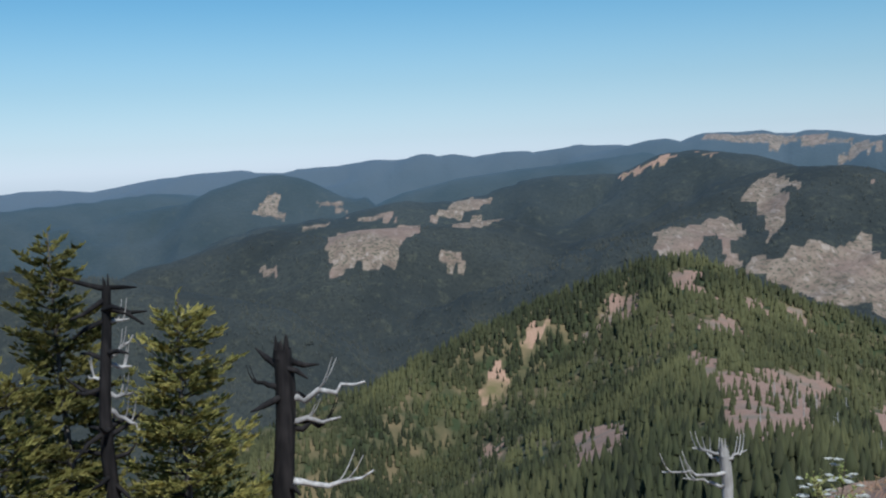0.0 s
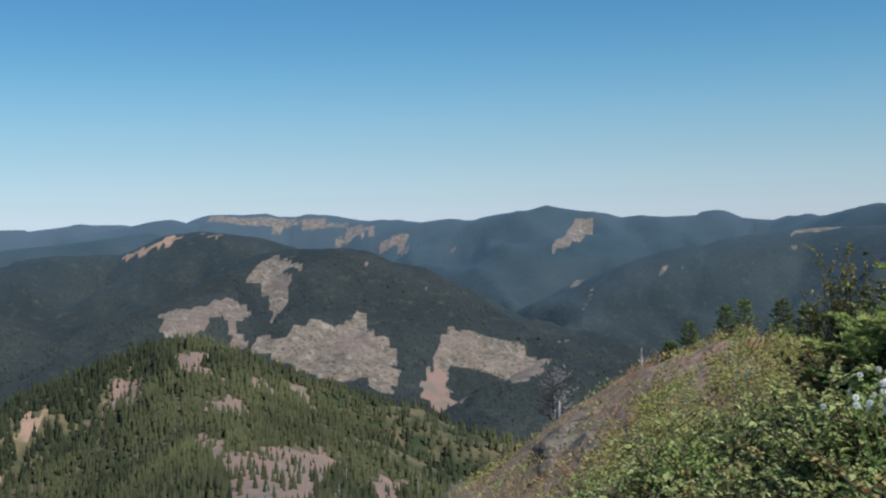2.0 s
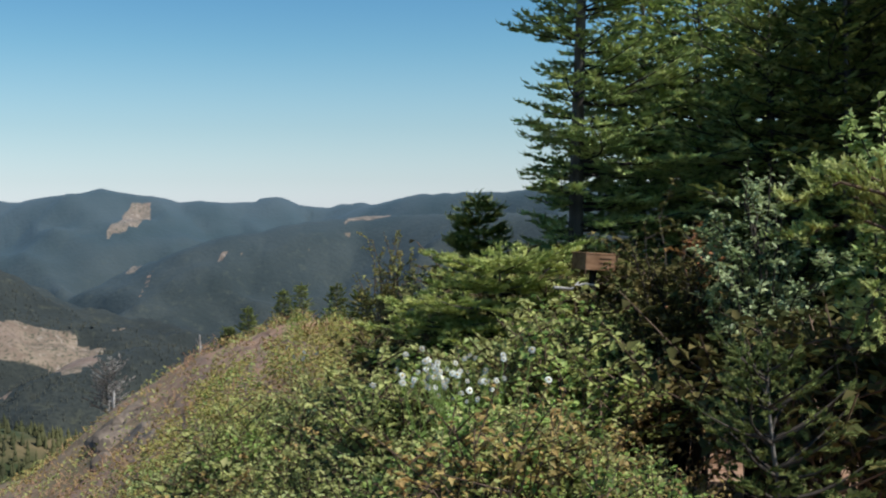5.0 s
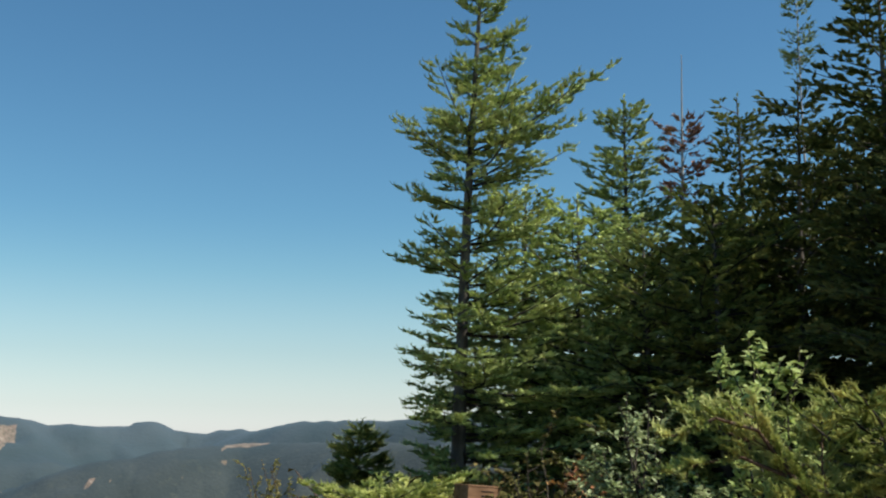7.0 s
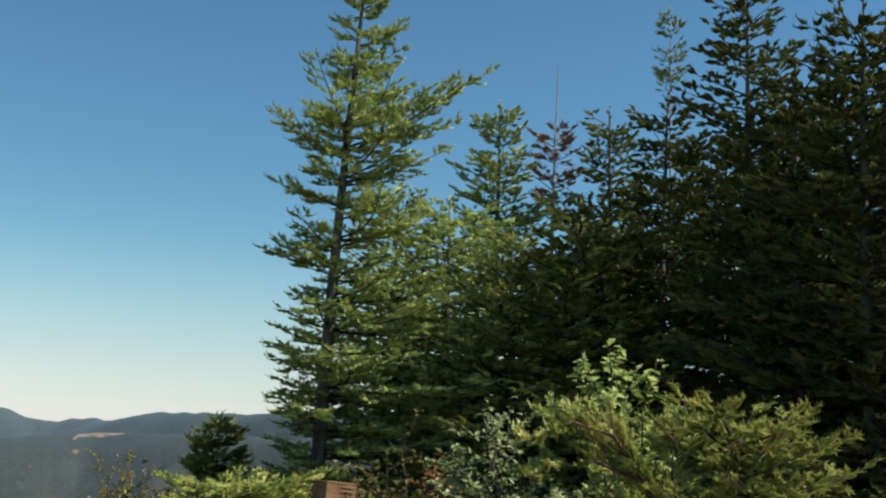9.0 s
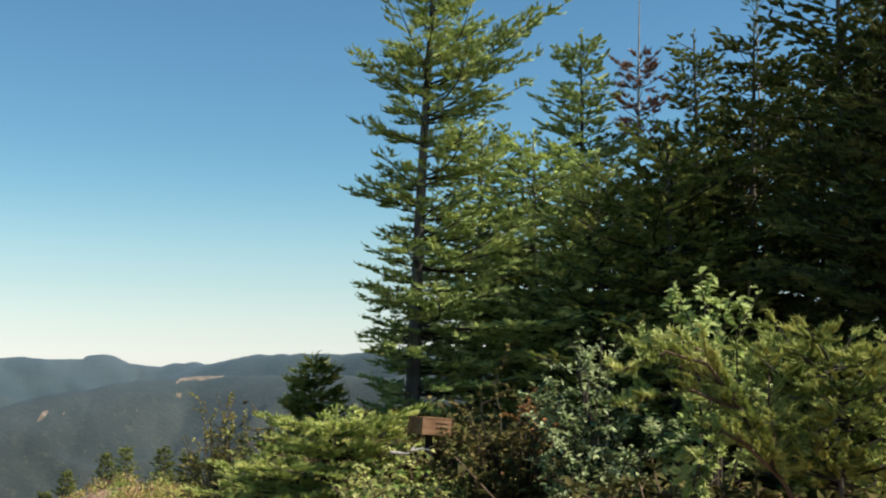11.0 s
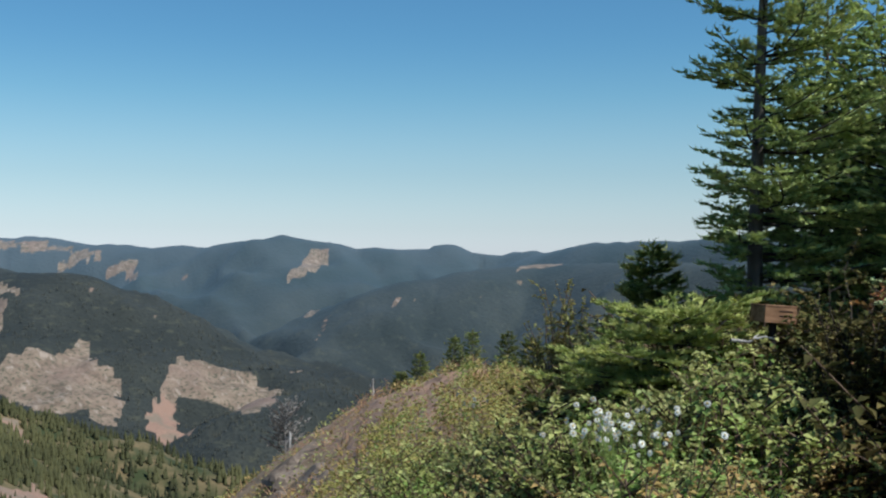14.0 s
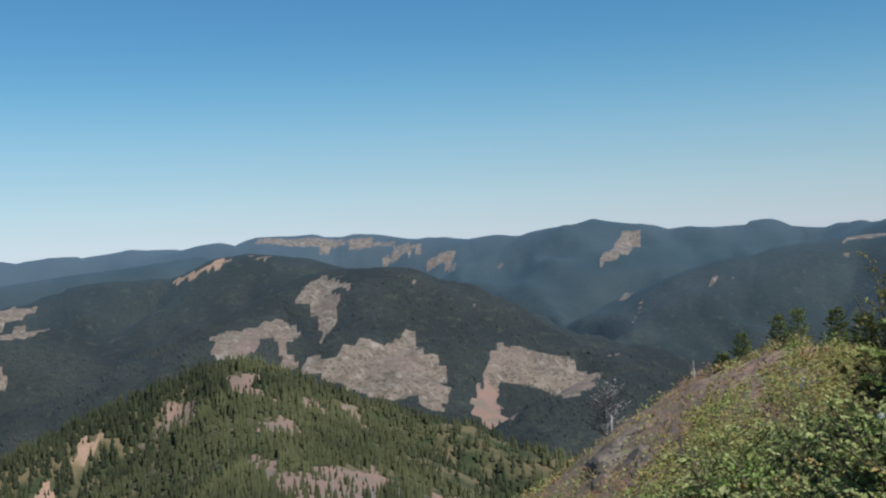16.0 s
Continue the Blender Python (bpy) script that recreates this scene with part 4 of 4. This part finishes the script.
h = tall(17.3, 11.5, -4.8) - 0.15
place(snag("snag", "dark dead conifer trunk with bleached stubs", 41, h, 0.12, CHAR, top_arms(h, (0.35, -80, 0.24, 0.0, BLEACHED), (0.75, -75, 0.28, 0.7, BLEACHED), (0.8, -85, 0.25, -0.2, BLEACHED), (1.1, -80, 0.25, -0.1, BLEACHED), (1.25, -75, 0.32, -0.9, BLEACHED), (0.95, 85, 0.2, 0.1, BLEACHED)), 0.35, stub=26), 17.3, 11.5)
h = tall(8.8, 12, -8.4) - 0.2
place(snag("snag", "charred black snag with bleached curling limbs", 42, h, 0.17, CHAR, top_arms(h, (0.55, -85, 0.95, 0.02, BLEACHED), (0.42, 80, 0.35, 0.15, CHAR), (0.75, -80, 0.6, -0.2, BLEACHED), (0.85, -75, 0.6, -0.1, CHAR), (1.45, -90, 0.95, -0.1, BLEACHED)), 0.62, stub=16), 8.7, 12)
h = tall(-14.1, 13, -14.9)
place(snag("snag", "bleached grey snag with bare limbs", 43, h, 0.10, BLEACHED, top_arms(h, (0.08, 80, 0.35, 0.05, BLEACHED), (0.15, -85, 0.25, 0.3, BLEACHED), (0.24, 40, 0.3, 0.5, BLEACHED), (0.3, 85, 0.7, -0.1, BLEACHED), (0.2, -70, 0.2, 0.5, BLEACHED), (0.45, 60, 0.5, 0.0, BLEACHED)), 0.6), -14.1, 13)

# pale dead poles down the spur and in the saddle
for b, r, e, w in ((-31.1, 80, -9.2, 0.17), (-31.7, 80, -10.0, 0.14), (-35.35, 64, -6.6, 0.12), (-34.6, 68, -8.6, 0.11)):
    h = tall(b, r, e)
    place(snag("dead_pole", "pale bleached dead tree pole", int(-b * 10), h, w, BLEACHED, ((h * 0.8, 70, h * 0.12, 0.2, BLEACHED), (h * 0.65, -80, h * 0.1, 0.1, BLEACHED)), 0.5, "dead poles"), b, r)
for b, r, h, w in ((-24.0, 250, 8.5, 0.2), (-19.4, 300, 8, 0.2), (-20.2, 330, 7, 0.2), (-18.0, 420, 8, 0.22), (-21.6, 300, 7, 0.18), (-17.3, 260, 6, 0.2), (-22.8, 320, 6, 0.18), (-26.5, 240, 6, 0.16)):
    place(snag("dead_pole", "pale bleached dead tree pole", int(-b * 10), h, w, BLEACHED, ((h * 0.8, 70, h * 0.12, 0.2, BLEACHED), (h * 0.65, -80, h * 0.1, 0.1, BLEACHED)), 0.5, "dead poles"), b, r)
for b, r, h, w in ((-23.7, 560, 18, 0.3), (-20.0, 505, 12, 0.3), (-19.6, 345, 10, 0.24), (-21.9, 520, 10, 0.3), (-21.1, 400, 6, 0.2), (-25.0, 560, 12, 0.3), (-17.7, 480, 9, 0.25), (-16.6, 450, 8, 0.25), (-18.6, 470, 9, 0.25), (-24.4, 420, 7, 0.2), (-27.2, 380, 10, 0.25), (-15.9, 360, 5, 0.2), (-23.2, 470, 8, 0.24)):
    place(snag("dead_pole", "pale bleached dead tree pole", int(-b * 10), h, w, BLEACHED, ((h * 0.8, 70, h * 0.12, 0.2, BLEACHED), (h * 0.65, -80, h * 0.1, 0.1, BLEACHED)), 0.5, "dead poles"), b, r)
for b, r, e, seed in ((-37.8, 58, -5.6, 71), (-39.6, 54, -4.8, 72), (-40.5, 53, -4.5, 73), (-42.3, 48, -4.6, 74), (-36.8, 60, -6.6, 75), (-43.6, 40, -5.0, 76)):
    place(fir("young_fir", "small dark young fir on the rocky knob", seed, tall(b, r, e) + 0.6, 0.8, 0.05, 0.05, 12, 6, 0.7, needles=NEEDLE_GREEN, count=7, twig=1.7, power=0.95), b, r, sink=0.2)


# ---- register box on a post ----
def register_box():
    box = thing("register_box", "small weathered wooden box with a slanted lid on a post", "box")

    def slab(name, lo, hi, mat, label=""):
        bm = bmesh.new()
        bmesh.ops.create_cube(bm, size=1)
        for v in bm.verts:
            v.co = Vector([lo[k] + (v.co[k] + 0.5) * (hi[k] - lo[k]) for k in range(3)])
        bmesh.ops.bevel(bm, geom=bm.edges[:], offset=0.004, segments=1, affect="EDGES")
        me = bpy.data.meshes.new(name)
        bm.to_mesh(me)
        me.materials.append(mat)
        return part(name, me, box, label)
    high = tall(-55.1, 7.9, -2.55) / 0.7 - 1.505
    # post coloured near-black to imitate the shade below the box
    slab("post", (-0.03, -0.03, -0.6), (0.03, 0.03, 1.35 + high), CHAR)
    slab("body", (-0.18, -0.13, 1.33 + high), (0.18, 0.13, 1.485 + high), BOARD)
    slab("lid", (-0.184, -0.134, 1.487 + high), (0.184, 0.134, 1.505 + high), BOARD)
    slab("inlay", (-0.02, -0.134, 1.44 + high), (0.13, -0.128, 1.452 + high), SLOT)
    slab("inlay", (-0.02, -0.134, 1.395 + high), (0.13, -0.128, 1.407 + high), SLOT)
    return box


place(register_box(), -55.0, 7.9, -22, 0.7).rotation_euler.rotate_axis("Y", radians(4))

# ---- shrubs over the summit ----
rng = random.Random(77)
KINDS = [
    (shrub("shrub", "leafy olive green mountain shrub", 51, 0.75, 0.5, 17, 16, LEAF, (0.028, 0.018)), 0.42),
    (shrub("shrub", "leafy olive green mountain shrub", 52, 0.6, 0.55, 18, 15, LEAF_SAGE, (0.026, 0.016)), 0.26),
    (shrub("shrub", "fresh green leafy shrub", 53, 0.7, 0.5, 18, 14, LEAF_GREEN, (0.030, 0.019)), 0.18),
    (shrub("shrub", "brownish green shrub with shade-toned leaves", 55, 0.65, 0.5, 14, 10, LEAF_SHADED, (0.042, 0.026)), 0.0),
    (shrub("shrub", "shrub with rusty yellow leaves", 54, 0.55, 0.45, 18, 14, LEAF_RUST, (0.026, 0.016)), 0.16),
]
for k, (ob, _) in enumerate(KINDS):
    place(ob, (-52, -47, -57, -66, -60)[k], (5.0, 6.5, 7.0, 6.0, 5.5)[k])


def strew(src, b, r, low, high):
    x, y, _ = spot(b, r, 0)
    copy_thing(src, pose(x, y, ground_height(x, y) - 0.03, rng.uniform(-8, 8), rng.uniform(-8, 8), rng.uniform(0, 360)) @ Matrix.Scale(rng.uniform(low, high), 4))


for k in range(150):
    b, r = rng.uniform(-61, -31), 3.6 + 11 * rng.random() ** 1.3
    if -51.2 < b < -46 and r < 6.4 or b < -53 and r > 4.4:
        continue
    src = rng.choices([o for o, _ in KINDS], [w for _, w in KINDS])[0]
    strew(src, b, r, 0.55 if r < 5.5 else 0.65, 0.85 if r < 5.5 else 1.45)
for k in range(62):  # tall ones down the open side of the spur
    b, r = rng.uniform(-44, -30.5), 8 + 16 * rng.random()
    if b > -28.5 - r * 0.16:
        continue
    strew(rng.choices([o for o, _ in KINDS], [0.45, 0.3, 0.08, 0, 0.17])[0], b, r, 0.9, 1.5)
for k in range(30):  # round the box and under the fir bush
    b, r = rng.uniform(-55.6, -45), rng.uniform(6.0, 7.5)
    size = tall(b, r, (-4.6 if b < -52 else -6.4) - 0.6 * rng.random()) / 0.72
    strew(KINDS[(0, 2, 1, 0, 4)[k % 5]][0], b, r, size * 0.85, size)
for k in range(12):  # undergrowth added below the big fir, its leaves darkened to imitate shade
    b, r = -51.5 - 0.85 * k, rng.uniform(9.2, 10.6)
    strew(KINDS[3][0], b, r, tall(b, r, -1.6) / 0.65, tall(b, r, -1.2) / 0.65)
# shade-toned shrubs added to darken the hollow behind the fir bush
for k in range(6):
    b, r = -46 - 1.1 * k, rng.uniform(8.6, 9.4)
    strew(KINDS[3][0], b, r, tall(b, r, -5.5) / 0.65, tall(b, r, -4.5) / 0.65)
# shade-toned shrubs added to hide the sapling's stems in darkness
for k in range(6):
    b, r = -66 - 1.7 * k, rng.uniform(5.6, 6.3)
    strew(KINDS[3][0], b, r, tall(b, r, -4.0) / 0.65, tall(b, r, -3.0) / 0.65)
for k in range(12):  # low ones before the daisies
    b, r = rng.uniform(-50.6, -46.4), rng.uniform(4.7, 5.2)
    size = tall(b, r, -10.6 - rng.random()) / 0.72
    strew(KINDS[(0, 2, 1)[k % 3]][0], b, r, size * 0.9, size)
for k in range(5):  # before the post
    b, r = -53.8 - 0.6 * k, rng.uniform(7.1, 7.4)
    size = tall(b, r, -4.0) / 0.72
    strew(KINDS[(2, 0)[k % 2]][0], b, r, size * 0.95, size)
HERBS = [place(shrub("herb", label, seed, 0.80, 0.42, 24, 13, mat, (0.028, 0.018), "herb", group="low herbs"), b, 4.6) for label, seed, mat, b in (
    ("low broad-leaved green herb", 81, LEAF_GREEN, -54), ("low olive green herb", 82, LEAF, -56), ("browning low herb with rusty leaves", 83, LEAF_RUST, -55))]
for k in range(150):  # low herbs close by, green and browning
    b, r = rng.uniform(-64.5, -50.5), rng.uniform(3.7, 5.6)
    size = tall(b, r, -10.2 + 0.5 * (b + 53) - 1.6 * rng.random()) / 0.78
    if size > 0.25:
        strew(rng.choices(HERBS, [0.3, 0.52, 0.18])[0], b, r, size * 0.9, size)
for k in range(8):  # under the stand, the gloom there put into the leaf colour
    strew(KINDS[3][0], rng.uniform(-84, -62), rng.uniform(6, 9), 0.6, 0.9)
place(shrub("willow_sapling", "slender leafy sapling with pale grey-green leaves", 61, tall(-69.5, 6.6, 8.6), 0.46, 13, 24, LEAF_PALE, (0.062, 0.038), "sapling", 0.42, bark=LIMB), -69.6, 6.6)
place(shrub("willow_shrub", "willow shrub with pale grey-green leaves", 62, tall(-63.6, 6.4, 2.8), 0.50, 44, 26, LEAF_GREY, (0.042, 0.022), bark=LIMB), -63.9, 6.4)
# leaf colour darkened for the shade right of the box
place(shrub("rusty_shrub", "upright olive shrub with a few rusty leaves", 63, tall(-59.8, 6.9, -0.8) * 1.1, 0.66, 50, 28, LEAF_SHADED, (0.040, 0.024), bark=LIMB), -59.8, 6.9)
place(shrub("red_shrub", "slender shrub with red autumn leaves", 67, tall(-60.9, 6.8, 0.4) * 1.08, 0.24, 9, 14, LEAF_RED, (0.040, 0.022)), -60.9, 6.8)
place(shrub("dark_shrub", "tall half-bare shrub with dark twigs", 64, tall(-45.0, 14, -1.2) * 1.05, 0.55, 46, 22, LEAF_OLIVE, (0.040, 0.022)), -45.0, 14)
place(shrub("dark_shrub", "olive shrub with thin leaves", 65, tall(-47.2, 13, -2.2), 0.7, 24, 18, LEAF, (0.06, 0.036)), -47.2, 13)
place(shrub("rusty_shrub", "low shrub with rusty yellow autumn leaves", 68, tall(-58.4, 6.2, -6.9), 0.40, 26, 18, LEAF_RUST, (0.032, 0.019)), -58.4, 6.2)
red = place(shrub("red_shrub", "low red-leaved shrub beside the daisies", 69, 0.28, 0.22, 12, 9, LEAF_RED, (0.026, 0.016)), -51.9, 5.3)
for b, r, size in ((-51.2, 5.1, 0.9), (-52.6, 5.5, 1.0), (-50.6, 4.9, 0.7), (-53.2, 5.2, 0.8)):
    strew(red, b, r, size, size * 1.1)
flowering = shrub("flowering_shrub", "green shrub topped with cream flower clusters", 66, tall(-19.2, 13, -14.8), 0.62, 26, 14, LEAF, (0.05, 0.03))
high = tall(-19.2, 13, -15.2)
heads = []
for k in range(64):
    a, q = rng.uniform(0, 6.283), 0.6 * rng.random() ** 0.5
    at = Vector((q * math.cos(a), q * math.sin(a), high * (1 - 0.35 * q * q / 0.36) * rng.uniform(0.9, 1.0)))
    heads += [frame_of(at, Vector((math.cos(e), math.sin(e), 0.5)), UP, rng.uniform(0.8, 1.3)) for e in (0.3, 1.4, 2.4, 3.5, 4.5, 5.6)]
tagged(part("bloom", scatter_mesh("bloom", leaf_template(0.055, 0.04), heads, PETAL), flowering, "cream flower clusters"), kind="stuff")
place(flowering, -19.2, 13)


# a weathered branch lying in the bushes below the box
driftwood = tagged(new("dead_branch", tube_mesh("dead_branch", [[(Vector((0.10 * k - 0.25, 0.03 * math.sin(2.2 * k), 0.02 * math.cos(1.7 * k))), 0.022 - 0.0025 * k) for k in range(6)], [(Vector((0, 0, 0)), 0.012), (Vector((0.08, 0.1, 0.03)), 0.009), (Vector((0.12, 0.2, 0.02)), 0.004)]], BLEACHED, 7)), "bleached dead branch lying on the bushes", "branch")
x, y, z = spot(-54.6, 7.35, -4.15)
driftwood.matrix_basis = pose(x, y, z - 0.02, 4, -6, -40) @ Matrix.Scale(0.55, 4)
support = tall(-54.6, 7.35, -4.35) / 0.72
strew(KINDS[2][0], -54.6, 7.4, support, support)
# a dead tree with a bushy grey crown on the flank of the spur
h = tall(-30.9, 84, -7.7)
place(fir("dead_tree", "grey leafless tree with a bushy crown", 78, h, 2.6, 0.17, 0.45, 9, 7, 0.5, needles=LIMB_GREY, naked=0.25, count=4, twig=2.6, power=0.5, droop=-0.2, bark=BLEACHED), -30.9, 84)


# ---- low brush and grass on the slope, past counting ----
def brush(name, label, count, near, far, span, leaf, mat, lift, seed):
    gen = np.random.default_rng(seed)
    b = np.radians(gen.uniform(*span, count))
    r = near + (far - near) * gen.random(count) ** 1.4
    x, y = -r * np.sin(b), r * np.cos(b)
    clump = fbm(x, y, 2.2, 3, seed)
    keep = clump > gen.uniform(-0.5, 0.9, count)
    x, y, clump, r = x[keep], y[keep], clump[keep], r[keep]
    z = surface(x, y) + gen.random(len(x)) * lift * (0.35 + np.clip(clump, 0, 1))
    frames = []
    for k in range(len(x)):
        way = Vector(gen.uniform(-1, 1, 3) * (1, 1, 0.5) + (0, 0, 0.4))
        frames.append(frame_of(Vector((x[k], y[k], z[k])), way, UP, float(gen.uniform(0.7, 1.4) * (0.7 + r[k] * 0.03))))
    return tagged(new(name, scatter_mesh(name, leaf_template(*leaf), frames, mat)), label, "undergrowth", "", "stuff")


def thicket(name, label, count, span, near, far, edge, mat, leaf, seed, high=0.75):
    """Far shrubs as uneven domes of leaves."""
    r2 = random.Random(seed)
    frames = []
    for _ in range(count):
        b, r = r2.uniform(*span), near + (far - near) * r2.random() ** 1.2
        if b > edge - r * 0.16 or r > 32 and r2.random() < 0.7:
            continue
        x, y, _z = spot(b, r, 0)
        z = ground_height(x, y)
        h, w = high * r2.uniform(0.5, 1.4), r2.uniform(0.35, 0.75)
        scale = 0.8 + r / 40
        for _ in range(125):
            a, q = r2.uniform(0, 6.283), r2.random() ** 0.5
            lift = h * (1 - q * q) ** 0.6 * (0.75 + 0.35 * math.sin(3 * a + b * 7)) * r2.uniform(0.45, 1.12)
            way = Vector((r2.uniform(-1, 1), r2.uniform(-1, 1), r2.uniform(-0.35, 0.7))).normalized()
            frames.append(frame_of(Vector((x + w * q * math.cos(a), y + w * q * math.sin(a), z + lift)), way, (UP + 0.6 * Vector((r2.uniform(-1, 1), r2.uniform(-1, 1), 0))).normalized(), scale * r2.uniform(0.7, 1.3)))
    return tagged(new(name, scatter_mesh(name, leaf_template(*leaf), frames, mat)), label, "undergrowth", "", "stuff")


thicket("thicket", "olive green shrubs covering the spur", 620, (-52, -27), 11, 52, -28.0, LEAF_OLIVE, (0.058, 0.038), 311)
thicket("rusty_thicket", "rusty low shrubs scattered over the spur", 300, (-50, -24), 9, 55, -25.0, LEAF_RUST, (0.055, 0.034), 312, 0.5)
thicket("green_thicket", "fresh green shrubs on the spur", 110, (-50, -27), 10, 50, -26.5, LEAF_GREEN, (0.06, 0.04), 313, 0.7)
brush("low_brush", "low olive green brush covering the spur", 26000, 7, 75, (-60, -24), (0.08, 0.05), LEAF, 0.45, 301)
brush("rusty_brush", "rusty red low brush on the spur", 34000, 7, 75, (-62, -22), (0.08, 0.05), LEAF_RUST, 0.3, 302)
brush("grass", "dry yellow grass on the summit slope", 52000, 2.0, 60, (-62, -14), (0.24, 0.014), GRASS, 0.12, 303)


# ---- boulders on the spur ----
def boulder(seed, size):
    r2 = random.Random(seed)
    bm = bmesh.new()
    bmesh.ops.create_icosphere(bm, subdivisions=3, radius=1)
    cuts = [(Vector((r2.uniform(-1, 1), r2.uniform(-1, 1), r2.uniform(-0.3, 1))).normalized(), r2.uniform(0.45, 0.8)) for _ in range(9)]
    for v in bm.verts:
        for n, d in cuts:
            over = v.co.dot(n) - d
            if over > 0:
                v.co -= n * over * 0.92
        v.co *= 1 + 0.06 * noise.noise(v.co * 4 + Vector((seed, 0, 0)))
        v.co = Vector((v.co.x * size * 1.3, v.co.y * size, v.co.z * size * 0.9))
    me = bpy.data.meshes.new("boulder")
    bm.to_mesh(me)
    me.materials.append(STONE)
    return tagged(new("boulder", me), "grey-brown weathered rock on the slope", "rock", "boulders")


for k, (b, r, size) in enumerate(((-31.8, 51, 1.5), (-32.5, 47, 1.3), (-32.9, 44, 1.0), (-31.4, 54, 1.4), (-33.3, 42, 0.8), (-32.1, 54, 1.7), (-30.9, 47, 0.8))):
    place(boulder(k, size), b, r, 37 * k, 1.0, size * 0.35)


# ---- daisies ----
def daisy():
    flower = thing("daisy", "white daisy with a yellow centre on a thin stem", "flower", "daisies")
    part("stem", tube_mesh("stem", [[(Vector((0, 0, -0.05)), 0.002), (Vector((0.01, 0.01, 0.3)), 0.0015), (Vector((0, 0.02, 0.62)), 0.0012)]], LEAF_GREEN, 4), flower)
    petals = [frame_of(Vector((0, 0.02, 0.62)), Vector((-0.74, -0.52, 0.42)).orthogonal().normalized() * math.cos(a) + Vector((-0.74, -0.52, 0.42)).cross(Vector((-0.74, -0.52, 0.42)).orthogonal().normalized()) * math.sin(a) + Vector((-0.15, -0.1, 0.08)), Vector((-0.74, -0.52, 0.42)), 1.0) for a in (k * 0.571 for k in range(11))]
    tagged(part("bloom", scatter_mesh("bloom", leaf_template(0.011, 0.007), petals, PETAL), flower), kind="stuff")
    bm = bmesh.new()
    bmesh.ops.create_icosphere(bm, subdivisions=1, radius=0.003, matrix=Matrix.Translation((-0.003, 0.018, 0.622)))
    me = bpy.data.meshes.new("centre")
    bm.to_mesh(me)
    me.materials.append(YELLOW)
    part("centre", me, flower)
    return flower


first = place(daisy(), -49.0, 6.0)
for k in range(72):
    b, r, e = rng.gauss(-48.9, 0.9), rng.gauss(5.6, 0.35), min(-7.4, rng.gauss(-8.8, 0.75))
    if k > 65:
        b, r, e = rng.gauss(-40.3, 0.6), rng.gauss(12, 0.6), rng.gauss(-7.6, 0.3)
    x, y, _ = spot(b, r, 0)
    copy_thing(first, pose(x, y, ground_height(x, y), rng.uniform(-14, 14), rng.uniform(-14, 14), rng.uniform(-50, 50)) @ Matrix.Scale(max(0.8, tall(b, r, e) / 0.62), 4))
